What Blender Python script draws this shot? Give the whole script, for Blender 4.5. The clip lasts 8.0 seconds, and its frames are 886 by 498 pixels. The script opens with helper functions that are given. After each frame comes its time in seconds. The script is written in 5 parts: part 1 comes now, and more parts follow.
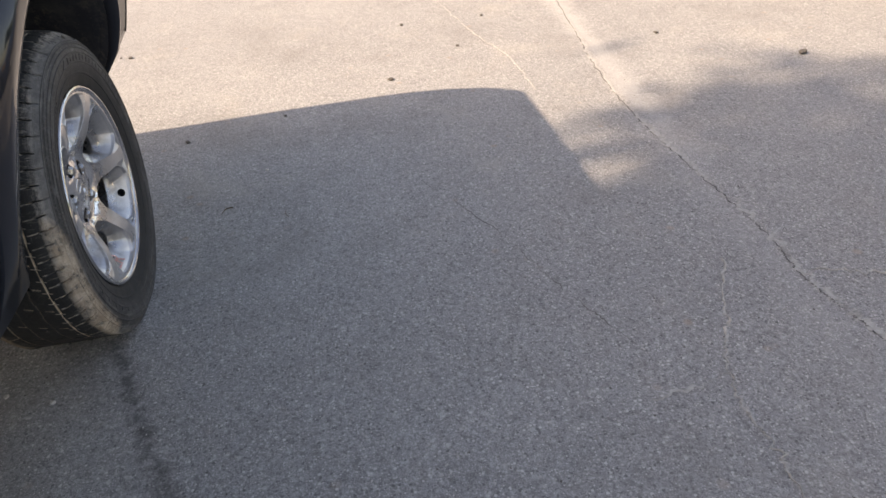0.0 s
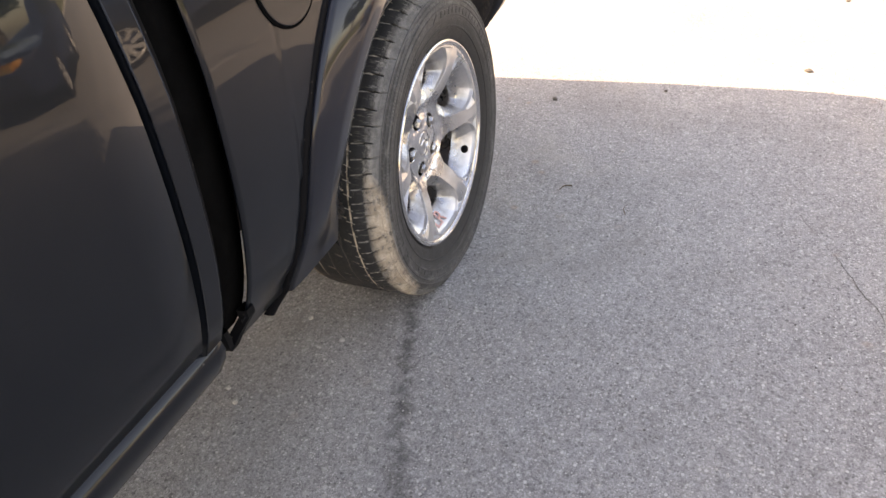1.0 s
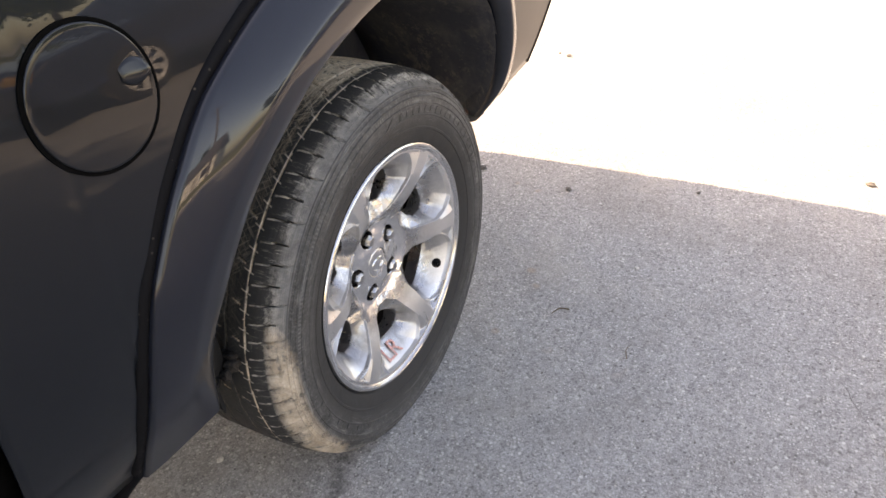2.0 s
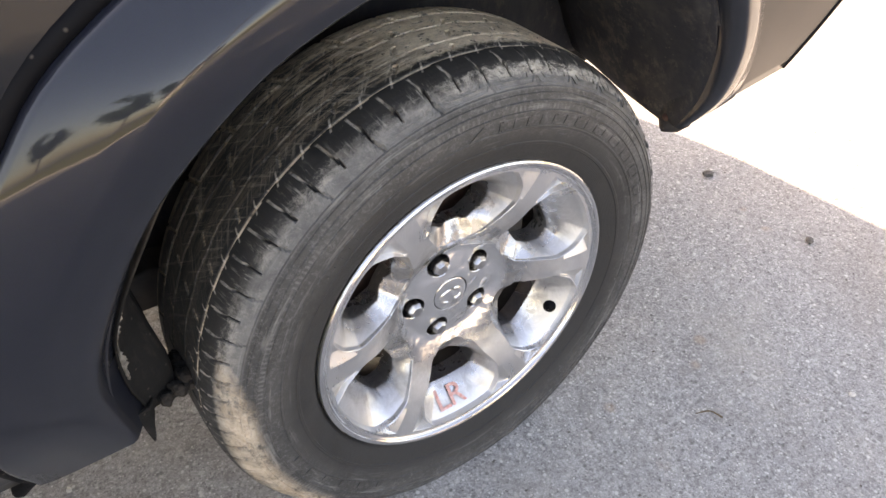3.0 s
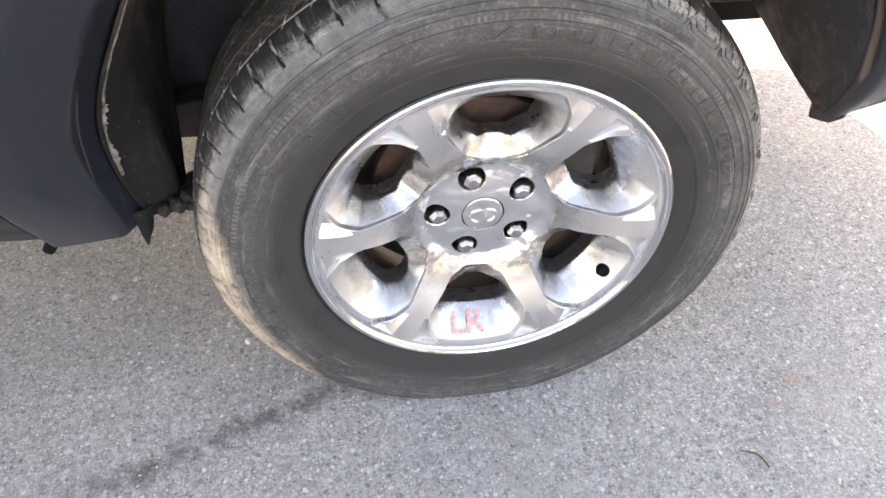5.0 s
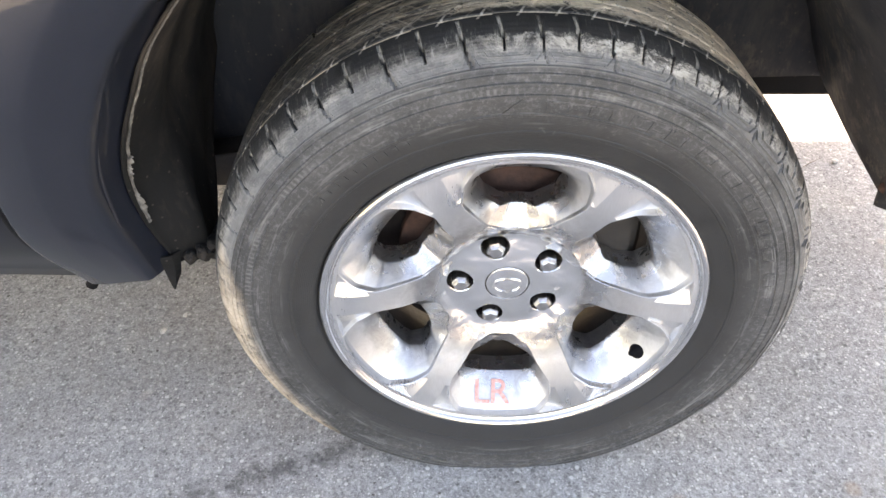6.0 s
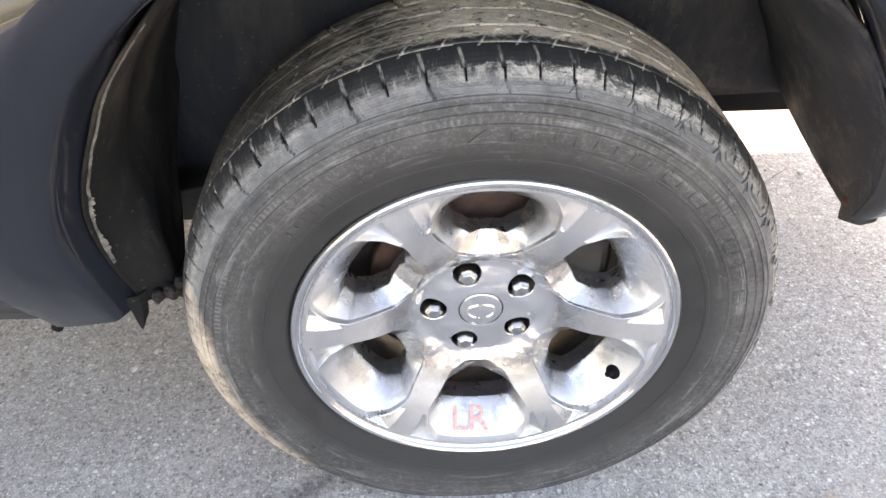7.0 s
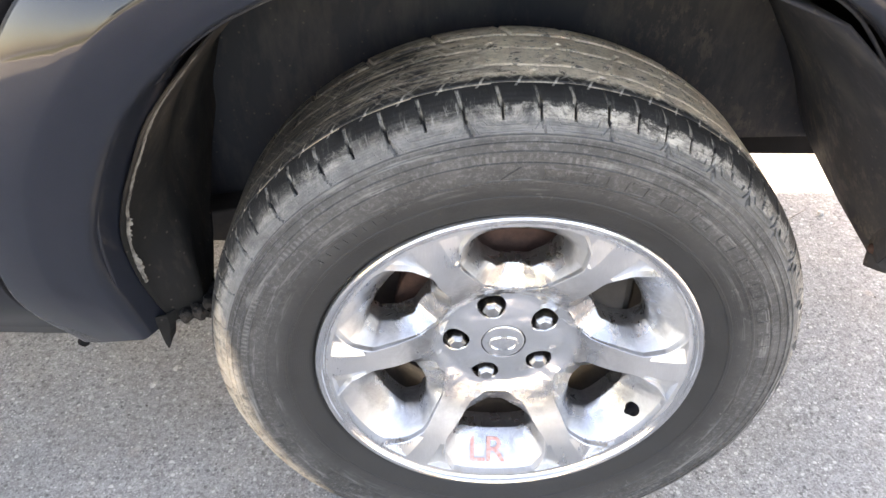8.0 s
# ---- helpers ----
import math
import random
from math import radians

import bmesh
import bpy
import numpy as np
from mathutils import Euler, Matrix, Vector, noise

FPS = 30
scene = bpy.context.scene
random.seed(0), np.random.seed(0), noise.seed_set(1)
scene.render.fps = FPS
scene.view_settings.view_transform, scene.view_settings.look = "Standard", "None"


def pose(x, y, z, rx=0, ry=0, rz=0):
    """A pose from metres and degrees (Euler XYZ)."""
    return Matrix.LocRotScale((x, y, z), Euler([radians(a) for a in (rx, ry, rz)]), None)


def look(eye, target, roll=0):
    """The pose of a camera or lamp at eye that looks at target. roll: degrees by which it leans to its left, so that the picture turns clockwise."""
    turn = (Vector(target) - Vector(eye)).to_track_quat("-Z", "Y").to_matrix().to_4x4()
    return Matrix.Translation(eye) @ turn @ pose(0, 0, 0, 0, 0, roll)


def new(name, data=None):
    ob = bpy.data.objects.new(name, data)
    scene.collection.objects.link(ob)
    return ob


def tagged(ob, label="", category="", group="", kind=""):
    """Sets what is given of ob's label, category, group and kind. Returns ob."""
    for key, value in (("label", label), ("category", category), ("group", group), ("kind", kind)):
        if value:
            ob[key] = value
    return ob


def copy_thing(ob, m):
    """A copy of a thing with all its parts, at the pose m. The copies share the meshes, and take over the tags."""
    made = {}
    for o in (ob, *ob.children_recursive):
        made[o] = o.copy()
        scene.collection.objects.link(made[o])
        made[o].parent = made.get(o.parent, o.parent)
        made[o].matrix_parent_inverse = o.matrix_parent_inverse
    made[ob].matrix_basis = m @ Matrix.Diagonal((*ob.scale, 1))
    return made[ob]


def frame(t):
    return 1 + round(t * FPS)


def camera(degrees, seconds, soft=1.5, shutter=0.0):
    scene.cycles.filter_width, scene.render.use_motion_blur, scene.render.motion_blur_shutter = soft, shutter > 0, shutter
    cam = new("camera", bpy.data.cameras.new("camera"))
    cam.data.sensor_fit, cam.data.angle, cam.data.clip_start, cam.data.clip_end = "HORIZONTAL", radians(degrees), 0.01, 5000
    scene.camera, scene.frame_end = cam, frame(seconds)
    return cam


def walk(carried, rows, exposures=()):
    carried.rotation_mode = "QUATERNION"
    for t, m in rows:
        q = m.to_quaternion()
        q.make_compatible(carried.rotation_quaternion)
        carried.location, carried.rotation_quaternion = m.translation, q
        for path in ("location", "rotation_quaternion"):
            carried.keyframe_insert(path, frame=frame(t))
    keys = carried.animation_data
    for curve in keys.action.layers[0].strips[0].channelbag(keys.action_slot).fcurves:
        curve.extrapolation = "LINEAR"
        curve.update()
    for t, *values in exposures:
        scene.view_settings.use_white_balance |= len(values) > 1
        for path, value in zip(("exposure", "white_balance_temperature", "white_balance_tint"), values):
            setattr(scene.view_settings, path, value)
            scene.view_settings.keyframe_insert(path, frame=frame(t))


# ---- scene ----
cam = camera(63.98, 8.0, soft=1.5)
PATH = [
    (0, look((-1.854, -0.659, 1.252), (-1.033, -0.773, 0.693), -4.69)),
    (0.2, look((-1.792, -0.658, 1.244), (-0.972, -0.622, 0.673), -3.76)),
    (0.5, look((-1.718, -0.688, 1.262), (-0.921, -0.485, 0.694), -2.23)),
    (0.8, look((-1.619, -0.699, 1.281), (-0.878, -0.381, 0.690), -5.73)),
    (1, look((-1.526, -0.712, 1.266), (-0.803, -0.354, 0.675), -6.96)),
    (1.2, look((-1.411, -0.677, 1.272), (-0.682, -0.351, 0.670), -3.07)),
    (1.5, look((-1.253, -0.644, 1.265), (-0.533, -0.324, 0.648), -3.58)),
    (1.7, look((-1.170, -0.640, 1.274), (-0.454, -0.300, 0.665), -4.73)),
    (2, look((-1.030, -0.695, 1.254), (-0.311, -0.283, 0.694), -3.27)),
    (2.2, look((-0.917, -0.731, 1.255), (-0.251, -0.263, 0.673), -3.94)),
    (3.3, look((-0.369, -0.598, 1.142), (-0.032, 0.076, 0.485), 3.78)),
    (3.5, look((-0.305, -0.665, 1.125), (-0.039, 0.045, 0.473), 5.37)),
    (3.7, look((-0.248, -0.702, 1.128), (-0.024, 0.018, 0.471), 3.51)),
    (4, look((-0.230, -0.706, 1.131), (-0.035, 0.002, 0.452), 1.15)),
    (4.2, look((-0.245, -0.703, 1.124), (-0.054, -0.014, 0.425), 1.24)),
    (4.5, look((-0.270, -0.719, 1.119), (-0.049, -0.043, 0.416), 5.16)),
    (4.7, look((-0.253, -0.723, 1.107), (-0.063, -0.041, 0.401), 4.19)),
    (5.8, look((-0.092, -0.695, 1.099), (-0.094, 0.034, 0.415), -1.48)),
    (6, look((-0.090, -0.689, 1.110), (-0.097, 0.058, 0.445), -1.30)),
    (6.2, look((-0.088, -0.687, 1.110), (-0.089, 0.073, 0.460), -1.46)),
    (6.5, look((-0.081, -0.675, 1.120), (-0.061, 0.092, 0.479), -1.81)),
    (7, look((-0.080, -0.675, 1.117), (-0.055, 0.088, 0.470), -1.88)),
    (7.5, look((-0.077, -0.678, 1.115), (-0.066, 0.082, 0.465), -2.55)),
    (7.7, look((-0.078, -0.690, 1.118), (-0.081, 0.091, 0.493), -2.29)),
    (8, look((-0.103, -0.675, 1.134), (-0.091, 0.108, 0.512), -0.31)),
]
EXPOSURES = [(0, 1.24, 8800, 20), (0.5, 1.55, 9000, 24), (1.0, 2.42, 10400, 24), (1.5, 2.52, 10400, 22), (2.0, 2.45, 10200, 23),
             (3.5, 3.05, 10100, 22), (4.5, 3.25, 10100, 22), (6.0, 3.33, 9700, 20), (8.0, 3.43, 9600, 20)]
walk(cam, PATH, EXPOSURES)

# ---- light: clear sky, sun from beyond the truck ----
SUN = Vector((-0.28, 1.2, 1.0)).normalized()
world = bpy.data.worlds.new("world")
scene.world = world
world.use_nodes = True
wt = world.node_tree
sky = wt.nodes.new("ShaderNodeTexSky")
sky.sky_type = "NISHITA"
sky.sun_disc = False
sky.sun_elevation = math.asin(SUN.z)
sky.sun_rotation = math.atan2(SUN.x, SUN.y)
sky.air_density, sky.dust_density, sky.ozone_density = 1.0, 1.6, 1.0
wt.links.new(sky.outputs[0], wt.nodes["Background"].inputs[0])
wt.nodes["Background"].inputs[1].default_value = 0.15
sun = new("sun", bpy.data.lights.new("sun", "SUN"))
sun.data.energy, sun.data.angle, sun.data.color = 3.6, radians(0.6), (1.0, 0.95, 0.87)
sun.matrix_world = look(SUN * 50, (0, 0, 0))


# ---- helpers of this scene ----
def mesh_object(name, verts, faces, material, parent=None, smooth=False, label=""):
    me = bpy.data.meshes.new(name)
    me.from_pydata(verts, [], faces)
    me.materials.append(material)
    if smooth:
        me.shade_smooth()
    ob = new(name, me)
    ob.parent = parent
    if label:
        ob["label"] = label
    return ob


def part(name, bm, material, parent, label="", smooth=False):
    me = bpy.data.meshes.new(name)
    bmesh.ops.recalc_face_normals(bm, faces=bm.faces)
    bm.to_mesh(me)
    bm.free()
    me.materials.append(material)
    if smooth:
        me.shade_smooth()
    ob = new(name, me)
    ob.parent = parent
    if label:
        ob["label"] = label
    return ob


def box(x0, x1, y0, y1, z0, z1, bevel=0.0):
    bm = bmesh.new()
    bmesh.ops.create_cube(bm, size=1)
    for v in bm.verts:
        v.co = ((x0 + x1) / 2 + v.co.x * (x1 - x0), (y0 + y1) / 2 + v.co.y * (y1 - y0), (z0 + z1) / 2 + v.co.z * (z1 - z0))
    if bevel:
        bmesh.ops.bevel(bm, geom=bm.edges[:], offset=bevel, segments=2, affect="EDGES")
    return bm


def lathe(profile, steps=96, closed=False):
    """A ring about the y axis from (radius, y) pairs."""
    verts, faces, n = [], [], len(profile)
    for i in range(steps):
        a = 2 * math.pi * i / steps
        verts += [(r * math.cos(a), y, r * math.sin(a)) for r, y in profile]
    for i in range(steps):
        j = (i + 1) % steps
        for k in range(n if closed else n - 1):
            l = (k + 1) % n
            faces.append((i * n + k, j * n + k, j * n + l, i * n + l))
    return verts, faces


def smooth_path(points, n):
    """n + 1 points of a smooth curve through the given ones, evenly by index."""
    pts = [Vector(p) for p in points]
    pts = [2 * pts[0] - pts[1]] + pts + [2 * pts[-1] - pts[-2]]
    out, m = [], len(pts) - 3
    for i in range(n + 1):
        t = m * i / n
        k = min(int(t), m - 1)
        t -= k
        a, b, c, d = pts[k : k + 4]
        out.append(0.5 * (2 * b + (c - a) * t + (2 * a - 5 * b + 4 * c - d) * t * t + (3 * b - a - 3 * c + d) * t ** 3))
    return out


def sheet(rows, closed=False):
    """Vertices and faces of a grid of points, row by row; closed joins the last column to the first."""
    verts, faces, n = [p for row in rows for p in row], [], len(rows[0])
    for i in range(len(rows) - 1):
        for k in range(n if closed else n - 1):
            l = (k + 1) % n
            faces.append((i * n + k, i * n + l, (i + 1) * n + l, (i + 1) * n + k))
    return verts, faces


def merged(*pieces):
    verts, faces = [], []
    for v, f in pieces:
        base = len(verts)
        verts += v
        faces += [tuple(i + base for i in face) for face in f]
    return verts, faces


def solidify(ob, thickness, offset=1.0):
    m = ob.modifiers.new("thickness", "SOLIDIFY")
    m.thickness, m.offset = thickness, offset
    return ob


def bevelled(ob, width, segments=2):
    m = ob.modifiers.new("bevel", "BEVEL")
    m.width, m.segments, m.limit_method = width, segments, "ANGLE"
    return ob


def lerp(table, x):
    """Straight lines through sorted (x, value) pairs."""
    if x <= table[0][0]:
        return table[0][1]
    for (a, va), (b, vb) in zip(table, table[1:]):
        if x <= b:
            return va + (vb - va) * (x - a) / (b - a)
    return table[-1][1]


def eased(table, x):
    """A smooth curve through sorted (x, value) pairs."""
    t = table
    if x <= t[0][0]:
        return t[0][1]
    if x >= t[-1][0]:
        return t[-1][1]
    k = next(i for i in range(len(t) - 1) if x <= t[i + 1][0])
    slope = lambda i: (t[min(i + 1, len(t) - 1)][1] - t[max(i - 1, 0)][1]) / (t[min(i + 1, len(t) - 1)][0] - t[max(i - 1, 0)][0])
    h = t[k + 1][0] - t[k][0]
    u = (x - t[k][0]) / h
    return ((2 * u ** 3 - 3 * u * u + 1) * t[k][1] + (u ** 3 - 2 * u * u + u) * h * slope(k)
            + (3 * u * u - 2 * u ** 3) * t[k + 1][1] + (u ** 3 - u * u) * h * slope(k + 1))


# ---- materials ----
class Shader:
    """A node material, with short ways to add textures to it."""

    def __init__(self, name, rough=0.6, metal=0.0, coat=0.0):
        self.m = bpy.data.materials.new(name)
        self.m.use_nodes = True
        self.t = self.m.node_tree
        self.b = self.t.nodes["Principled BSDF"]
        self.set("Roughness", rough)
        self.set("Metallic", metal)
        self.set("Coat Weight", coat)
        self.set("Coat Roughness", 0.03)
        self.where = self.t.nodes.new("ShaderNodeTexCoord").outputs["Object"]

    def set(self, name, value):
        if isinstance(value, (int, float, tuple)):
            self.b.inputs[name].default_value = value
        else:
            self.t.links.new(value, self.b.inputs[name])
        return self

    def plug(self, socket, value):
        if isinstance(value, (int, float, tuple)):
            socket.default_value = value
        else:
            self.t.links.new(value, socket)

    def noise(self, scale, detail=4.0, rough=0.6, stretch=(1, 1, 1), warp=0.0, where=None):
        n = self.t.nodes.new("ShaderNodeTexNoise")
        n.inputs["Scale"].default_value, n.inputs["Detail"].default_value, n.inputs["Roughness"].default_value = scale, detail, rough
        n.inputs["Distortion"].default_value = warp
        self.plug(n.inputs["Vector"], where if where else self.mapped(stretch))
        return n.outputs["Fac"]

    def mapped(self, stretch):
        if tuple(stretch) == (1, 1, 1):
            return self.where
        m = self.t.nodes.new("ShaderNodeMapping")
        m.inputs["Scale"].default_value = stretch
        self.t.links.new(self.where, m.inputs["Vector"])
        return m.outputs[0]

    def cells(self, scale, feature="F1", out="Distance"):
        n = self.t.nodes.new("ShaderNodeTexVoronoi")
        n.feature = feature
        n.inputs["Scale"].default_value = scale
        self.t.links.new(self.where, n.inputs["Vector"])
        return n.outputs[out]

    def math(self, op, a, b=0.0, c=0.0):
        n = self.t.nodes.new("ShaderNodeMath")
        n.operation = op
        for socket, value in zip(n.inputs, (a, b, c)):
            self.plug(socket, value)
        return n.outputs[0]

    def ramp(self, fac, low, high, a=0.0, b=1.0):
        n = self.t.nodes.new("ShaderNodeMapRange")
        n.clamp = True
        for key, value in (("Value", fac), ("From Min", low), ("From Max", high), ("To Min", a), ("To Max", b)):
            self.plug(n.inputs[key], value)
        return n.outputs[0]

    def mix(self, fac, a, b, blend="MIX"):
        n = self.t.nodes.new("ShaderNodeMix")
        n.data_type, n.blend_type = "RGBA", blend
        self.plug(n.inputs[0], fac)
        for socket, value in ((n.inputs[6], a), (n.inputs[7], b)):
            self.plug(socket, (*value, 1) if isinstance(value, tuple) and len(value) == 3 else value)
        return n.outputs[2]

    def vector(self, x, y, z=0.0):
        n = self.t.nodes.new("ShaderNodeCombineXYZ")
        for socket, value in zip(n.inputs, (x, y, z)):
            self.plug(socket, value)
        return n.outputs[0]

    def split(self):
        n = self.t.nodes.new("ShaderNodeSeparateXYZ")
        self.t.links.new(self.where, n.inputs[0])
        return n.outputs

    def bump(self, height, distance, strength=1.0):
        n = self.t.nodes.new("ShaderNodeBump")
        n.inputs["Distance"].default_value, n.inputs["Strength"].default_value = distance, strength
        self.t.links.new(height, n.inputs["Height"])
        last = self.b.inputs["Normal"].links
        if last:
            self.t.links.new(last[0].from_socket, n.inputs["Normal"])
        self.t.links.new(n.outputs[0], self.b.inputs["Normal"])
        return self

    def color(self, value):
        return self.set("Base Color", (*value, 1) if isinstance(value, tuple) and len(value) == 3 else value)


def make_asphalt():
    s = Shader("asphalt", 0.92)
    x, y, z = s.split()
    col = s.mix(s.ramp(s.noise(0.9, 5), 0.35, 0.7), (0.265, 0.258, 0.25), (0.345, 0.335, 0.318))
    col = s.mix(s.ramp(s.noise(6, 5, 0.7), 0.46, 0.70, 0.0, 0.5), col, (0.18, 0.172, 0.165))
    # binder and sand grain
    fine = s.noise(330, 3, 0.8)
    grain = s.noise(150, 4, 0.85, warp=0.6)
    col = s.mix(s.ramp(grain, 0.48, 0.36, 0.0, 0.85), col, (0.085, 0.082, 0.078))
    col = s.mix(s.ramp(grain, 0.53, 0.64, 0.0, 0.8), col, (0.58, 0.57, 0.55))
    col = s.mix(s.ramp(fine, 0.34, 0.66), s.mix(0.38, col, (0.12, 0.117, 0.112)), s.mix(0.22, col, (0.58, 0.565, 0.54)))
    mottle = s.noise(58, 5, 0.8, warp=0.8)
    col = s.mix(s.ramp(mottle, 0.50, 0.36, 0.0, 0.55), col, (0.10, 0.096, 0.092))
    col = s.mix(s.ramp(mottle, 0.54, 0.68, 0.0, 0.5), col, (0.54, 0.53, 0.505))
    # aggregate: stones of two sizes, each with a tone of its own, sparse and uneven
    heights = []
    for scale, keep, pale in ((165, 0.48, 0.8), (85, 0.68, 0.7), (52, 0.88, 0.45)):
        near = s.cells(scale)
        sep = s.t.nodes.new("ShaderNodeSeparateColor")
        s.t.links.new(s.cells(scale, out="Color"), sep.inputs[0])
        body = s.ramp(s.math("ADD", near, s.math("MULTIPLY", s.math("ADD", fine, -0.5), 0.35)), 0.26, 0.36, 1.0, 0.0)
        light = s.math("MULTIPLY", body, s.ramp(sep.outputs[0], keep, keep + 0.12))
        col = s.mix(s.math("MULTIPLY", light, pale), col, s.mix(sep.outputs[2], (0.63, 0.61, 0.57), (0.44, 0.41, 0.38)))
        dark = s.math("MULTIPLY", body, s.ramp(sep.outputs[1], keep + 0.06, keep + 0.16))
        col = s.mix(s.math("MULTIPLY", dark, 0.6), col, (0.075, 0.072, 0.07))
        heights.append(light)
    # sandy drift, brown dust and rusty specks
    col = s.mix(s.ramp(s.noise(2.2, 6, 0.65), 0.56, 0.72, 0.0, 0.3), col, (0.42, 0.38, 0.32))
    col = s.mix(s.ramp(s.noise(1.3, 5, 0.7), 0.52, 0.66, 0.0, 0.3), col, (0.17, 0.155, 0.14))
    rusty = s.math("MULTIPLY", s.ramp(s.cells(11), 0.10, 0.2, 1.0, 0.0), s.ramp(s.noise(5, 3), 0.55, 0.65, 0.0, 0.4))
    col = s.mix(rusty, col, (0.36, 0.25, 0.17))
    # pale powder along the old crack
    off = s.math("ABSOLUTE", s.math("ADD", s.math("ADD", y, 1.87), s.math("MULTIPLY", x, 0.095)))
    off = s.math("ADD", off, s.math("MULTIPLY", s.math("ADD", s.noise(7, 5, 0.7), -0.5), 0.22))
    powder = s.math("MULTIPLY", s.ramp(off, 0.01, 0.11, 0.5, 0.0), s.ramp(x, 0.1, 0.9, 0.25, 1.0))
    col = s.mix(powder, col, (0.47, 0.455, 0.43))
    # a dripped oil trail beside the wheel
    px = s.math("ADD", x, 0.24)
    py = s.math("ADD", y, -0.04)
    along = s.math("ADD", s.math("MULTIPLY", px, -0.935), s.math("MULTIPLY", py, -0.355))
    off = s.math("ABSOLUTE", s.math("ADD", s.math("MULTIPLY", px, 0.355), s.math("MULTIPLY", py, -0.935)))
    off = s.math("ADD", off, s.math("MULTIPLY", s.math("ADD", s.noise(18, 4), -0.5), 0.09))
    trail = s.math("MULTIPLY", s.ramp(off, 0.006, 0.034, 1.0, 0.0), s.math("MULTIPLY", s.ramp(along, -0.06, 0.0), s.ramp(along, 0.5, 0.95, 1.0, 0.0)))
    trail = s.math("MULTIPLY", trail, s.ramp(s.noise(30, 3), 0.32, 0.58))
    col = s.mix(s.math("MULTIPLY", trail, 0.68), col, (0.045, 0.042, 0.04))
    blot = s.math("MULTIPLY", s.ramp(s.noise(5.5, 5, 0.7), 0.62, 0.74), 0.3)
    col = s.mix(blot, col, (0.12, 0.11, 0.1))
    s.color(col)
    s.bump(s.math("MAXIMUM", s.math("MAXIMUM", heights[0], heights[1]), heights[2]), 0.003, 0.6)
    s.bump(grain, 0.0035, 0.7)
    s.bump(fine, 0.0015, 0.5)
    s.bump(s.noise(14, 4), 0.008, 0.2)
    return s.m


def make_paint(name="slate_paint", base=(0.0040, 0.0056, 0.0082), dust=0.12, coat=0.8):
    s = Shader(name, 0.42, 0.0, coat)
    flake = s.cells(900, out="Color")
    col = s.mix(0.12, base, flake, "OVERLAY")
    grime_and_shade = s.ramp(s.noise(7, 6, 0.7), 0.45, 0.8, 0.0, dust)
    x, y, z = s.split()
    low = s.math("MULTIPLY", s.ramp(z, 0.35, 0.62, 1.0, 0.0), s.ramp(s.noise(24, 5, 0.7, (1, 1, 0.4)), 0.35, 0.7, 0.15, 0.5))
    film = s.math("MAXIMUM", grime_and_shade, low)
    col = s.mix(s.math("MULTIPLY", film, 0.08), col, (0.12, 0.11, 0.095))
    s.color(col)
    s.set("Coat Roughness", s.ramp(film, 0.0, 0.6, 0.02, 0.12))
    s.set("Specular IOR Level", 0.1)
    s.bump(s.noise(2.2, 2), 0.004, 0.12)
    return s.m


def make_black(name, base=(0.013, 0.013, 0.014), dirt=(0.11, 0.098, 0.08), amount=0.5, rough=0.62, flakes=0.0):
    s = Shader(name, rough)
    streak = s.noise(9, 6, 0.7, (1, 1, 0.35))
    col = s.mix(s.ramp(streak, 0.48, 0.78, 0.0, amount), base, dirt)
    col = s.mix(s.ramp(s.cells(60), 0.05, 0.14, 0.35, 0.0), col, (0.14, 0.12, 0.10))
    if flakes:
        # dried splashes thrown up behind the wheel
        x, y, z = s.split()
        splash = s.math("MULTIPLY", s.ramp(s.noise(42, 6, 0.85, (1, 1, 0.45)), 0.50, 0.58), s.ramp(s.noise(5, 4, 0.7), 0.44, 0.56))
        splash = s.math("MULTIPLY", splash, s.ramp(x, 0.12, 0.34, 0.0, flakes))
        col = s.mix(splash, col, (0.15, 0.125, 0.10))
    s.color(col)
    s.set("Roughness", s.ramp(streak, 0.3, 0.8, rough - 0.12, 0.9))
    s.bump(s.noise(60, 4), 0.002, 0.4)
    return s.m


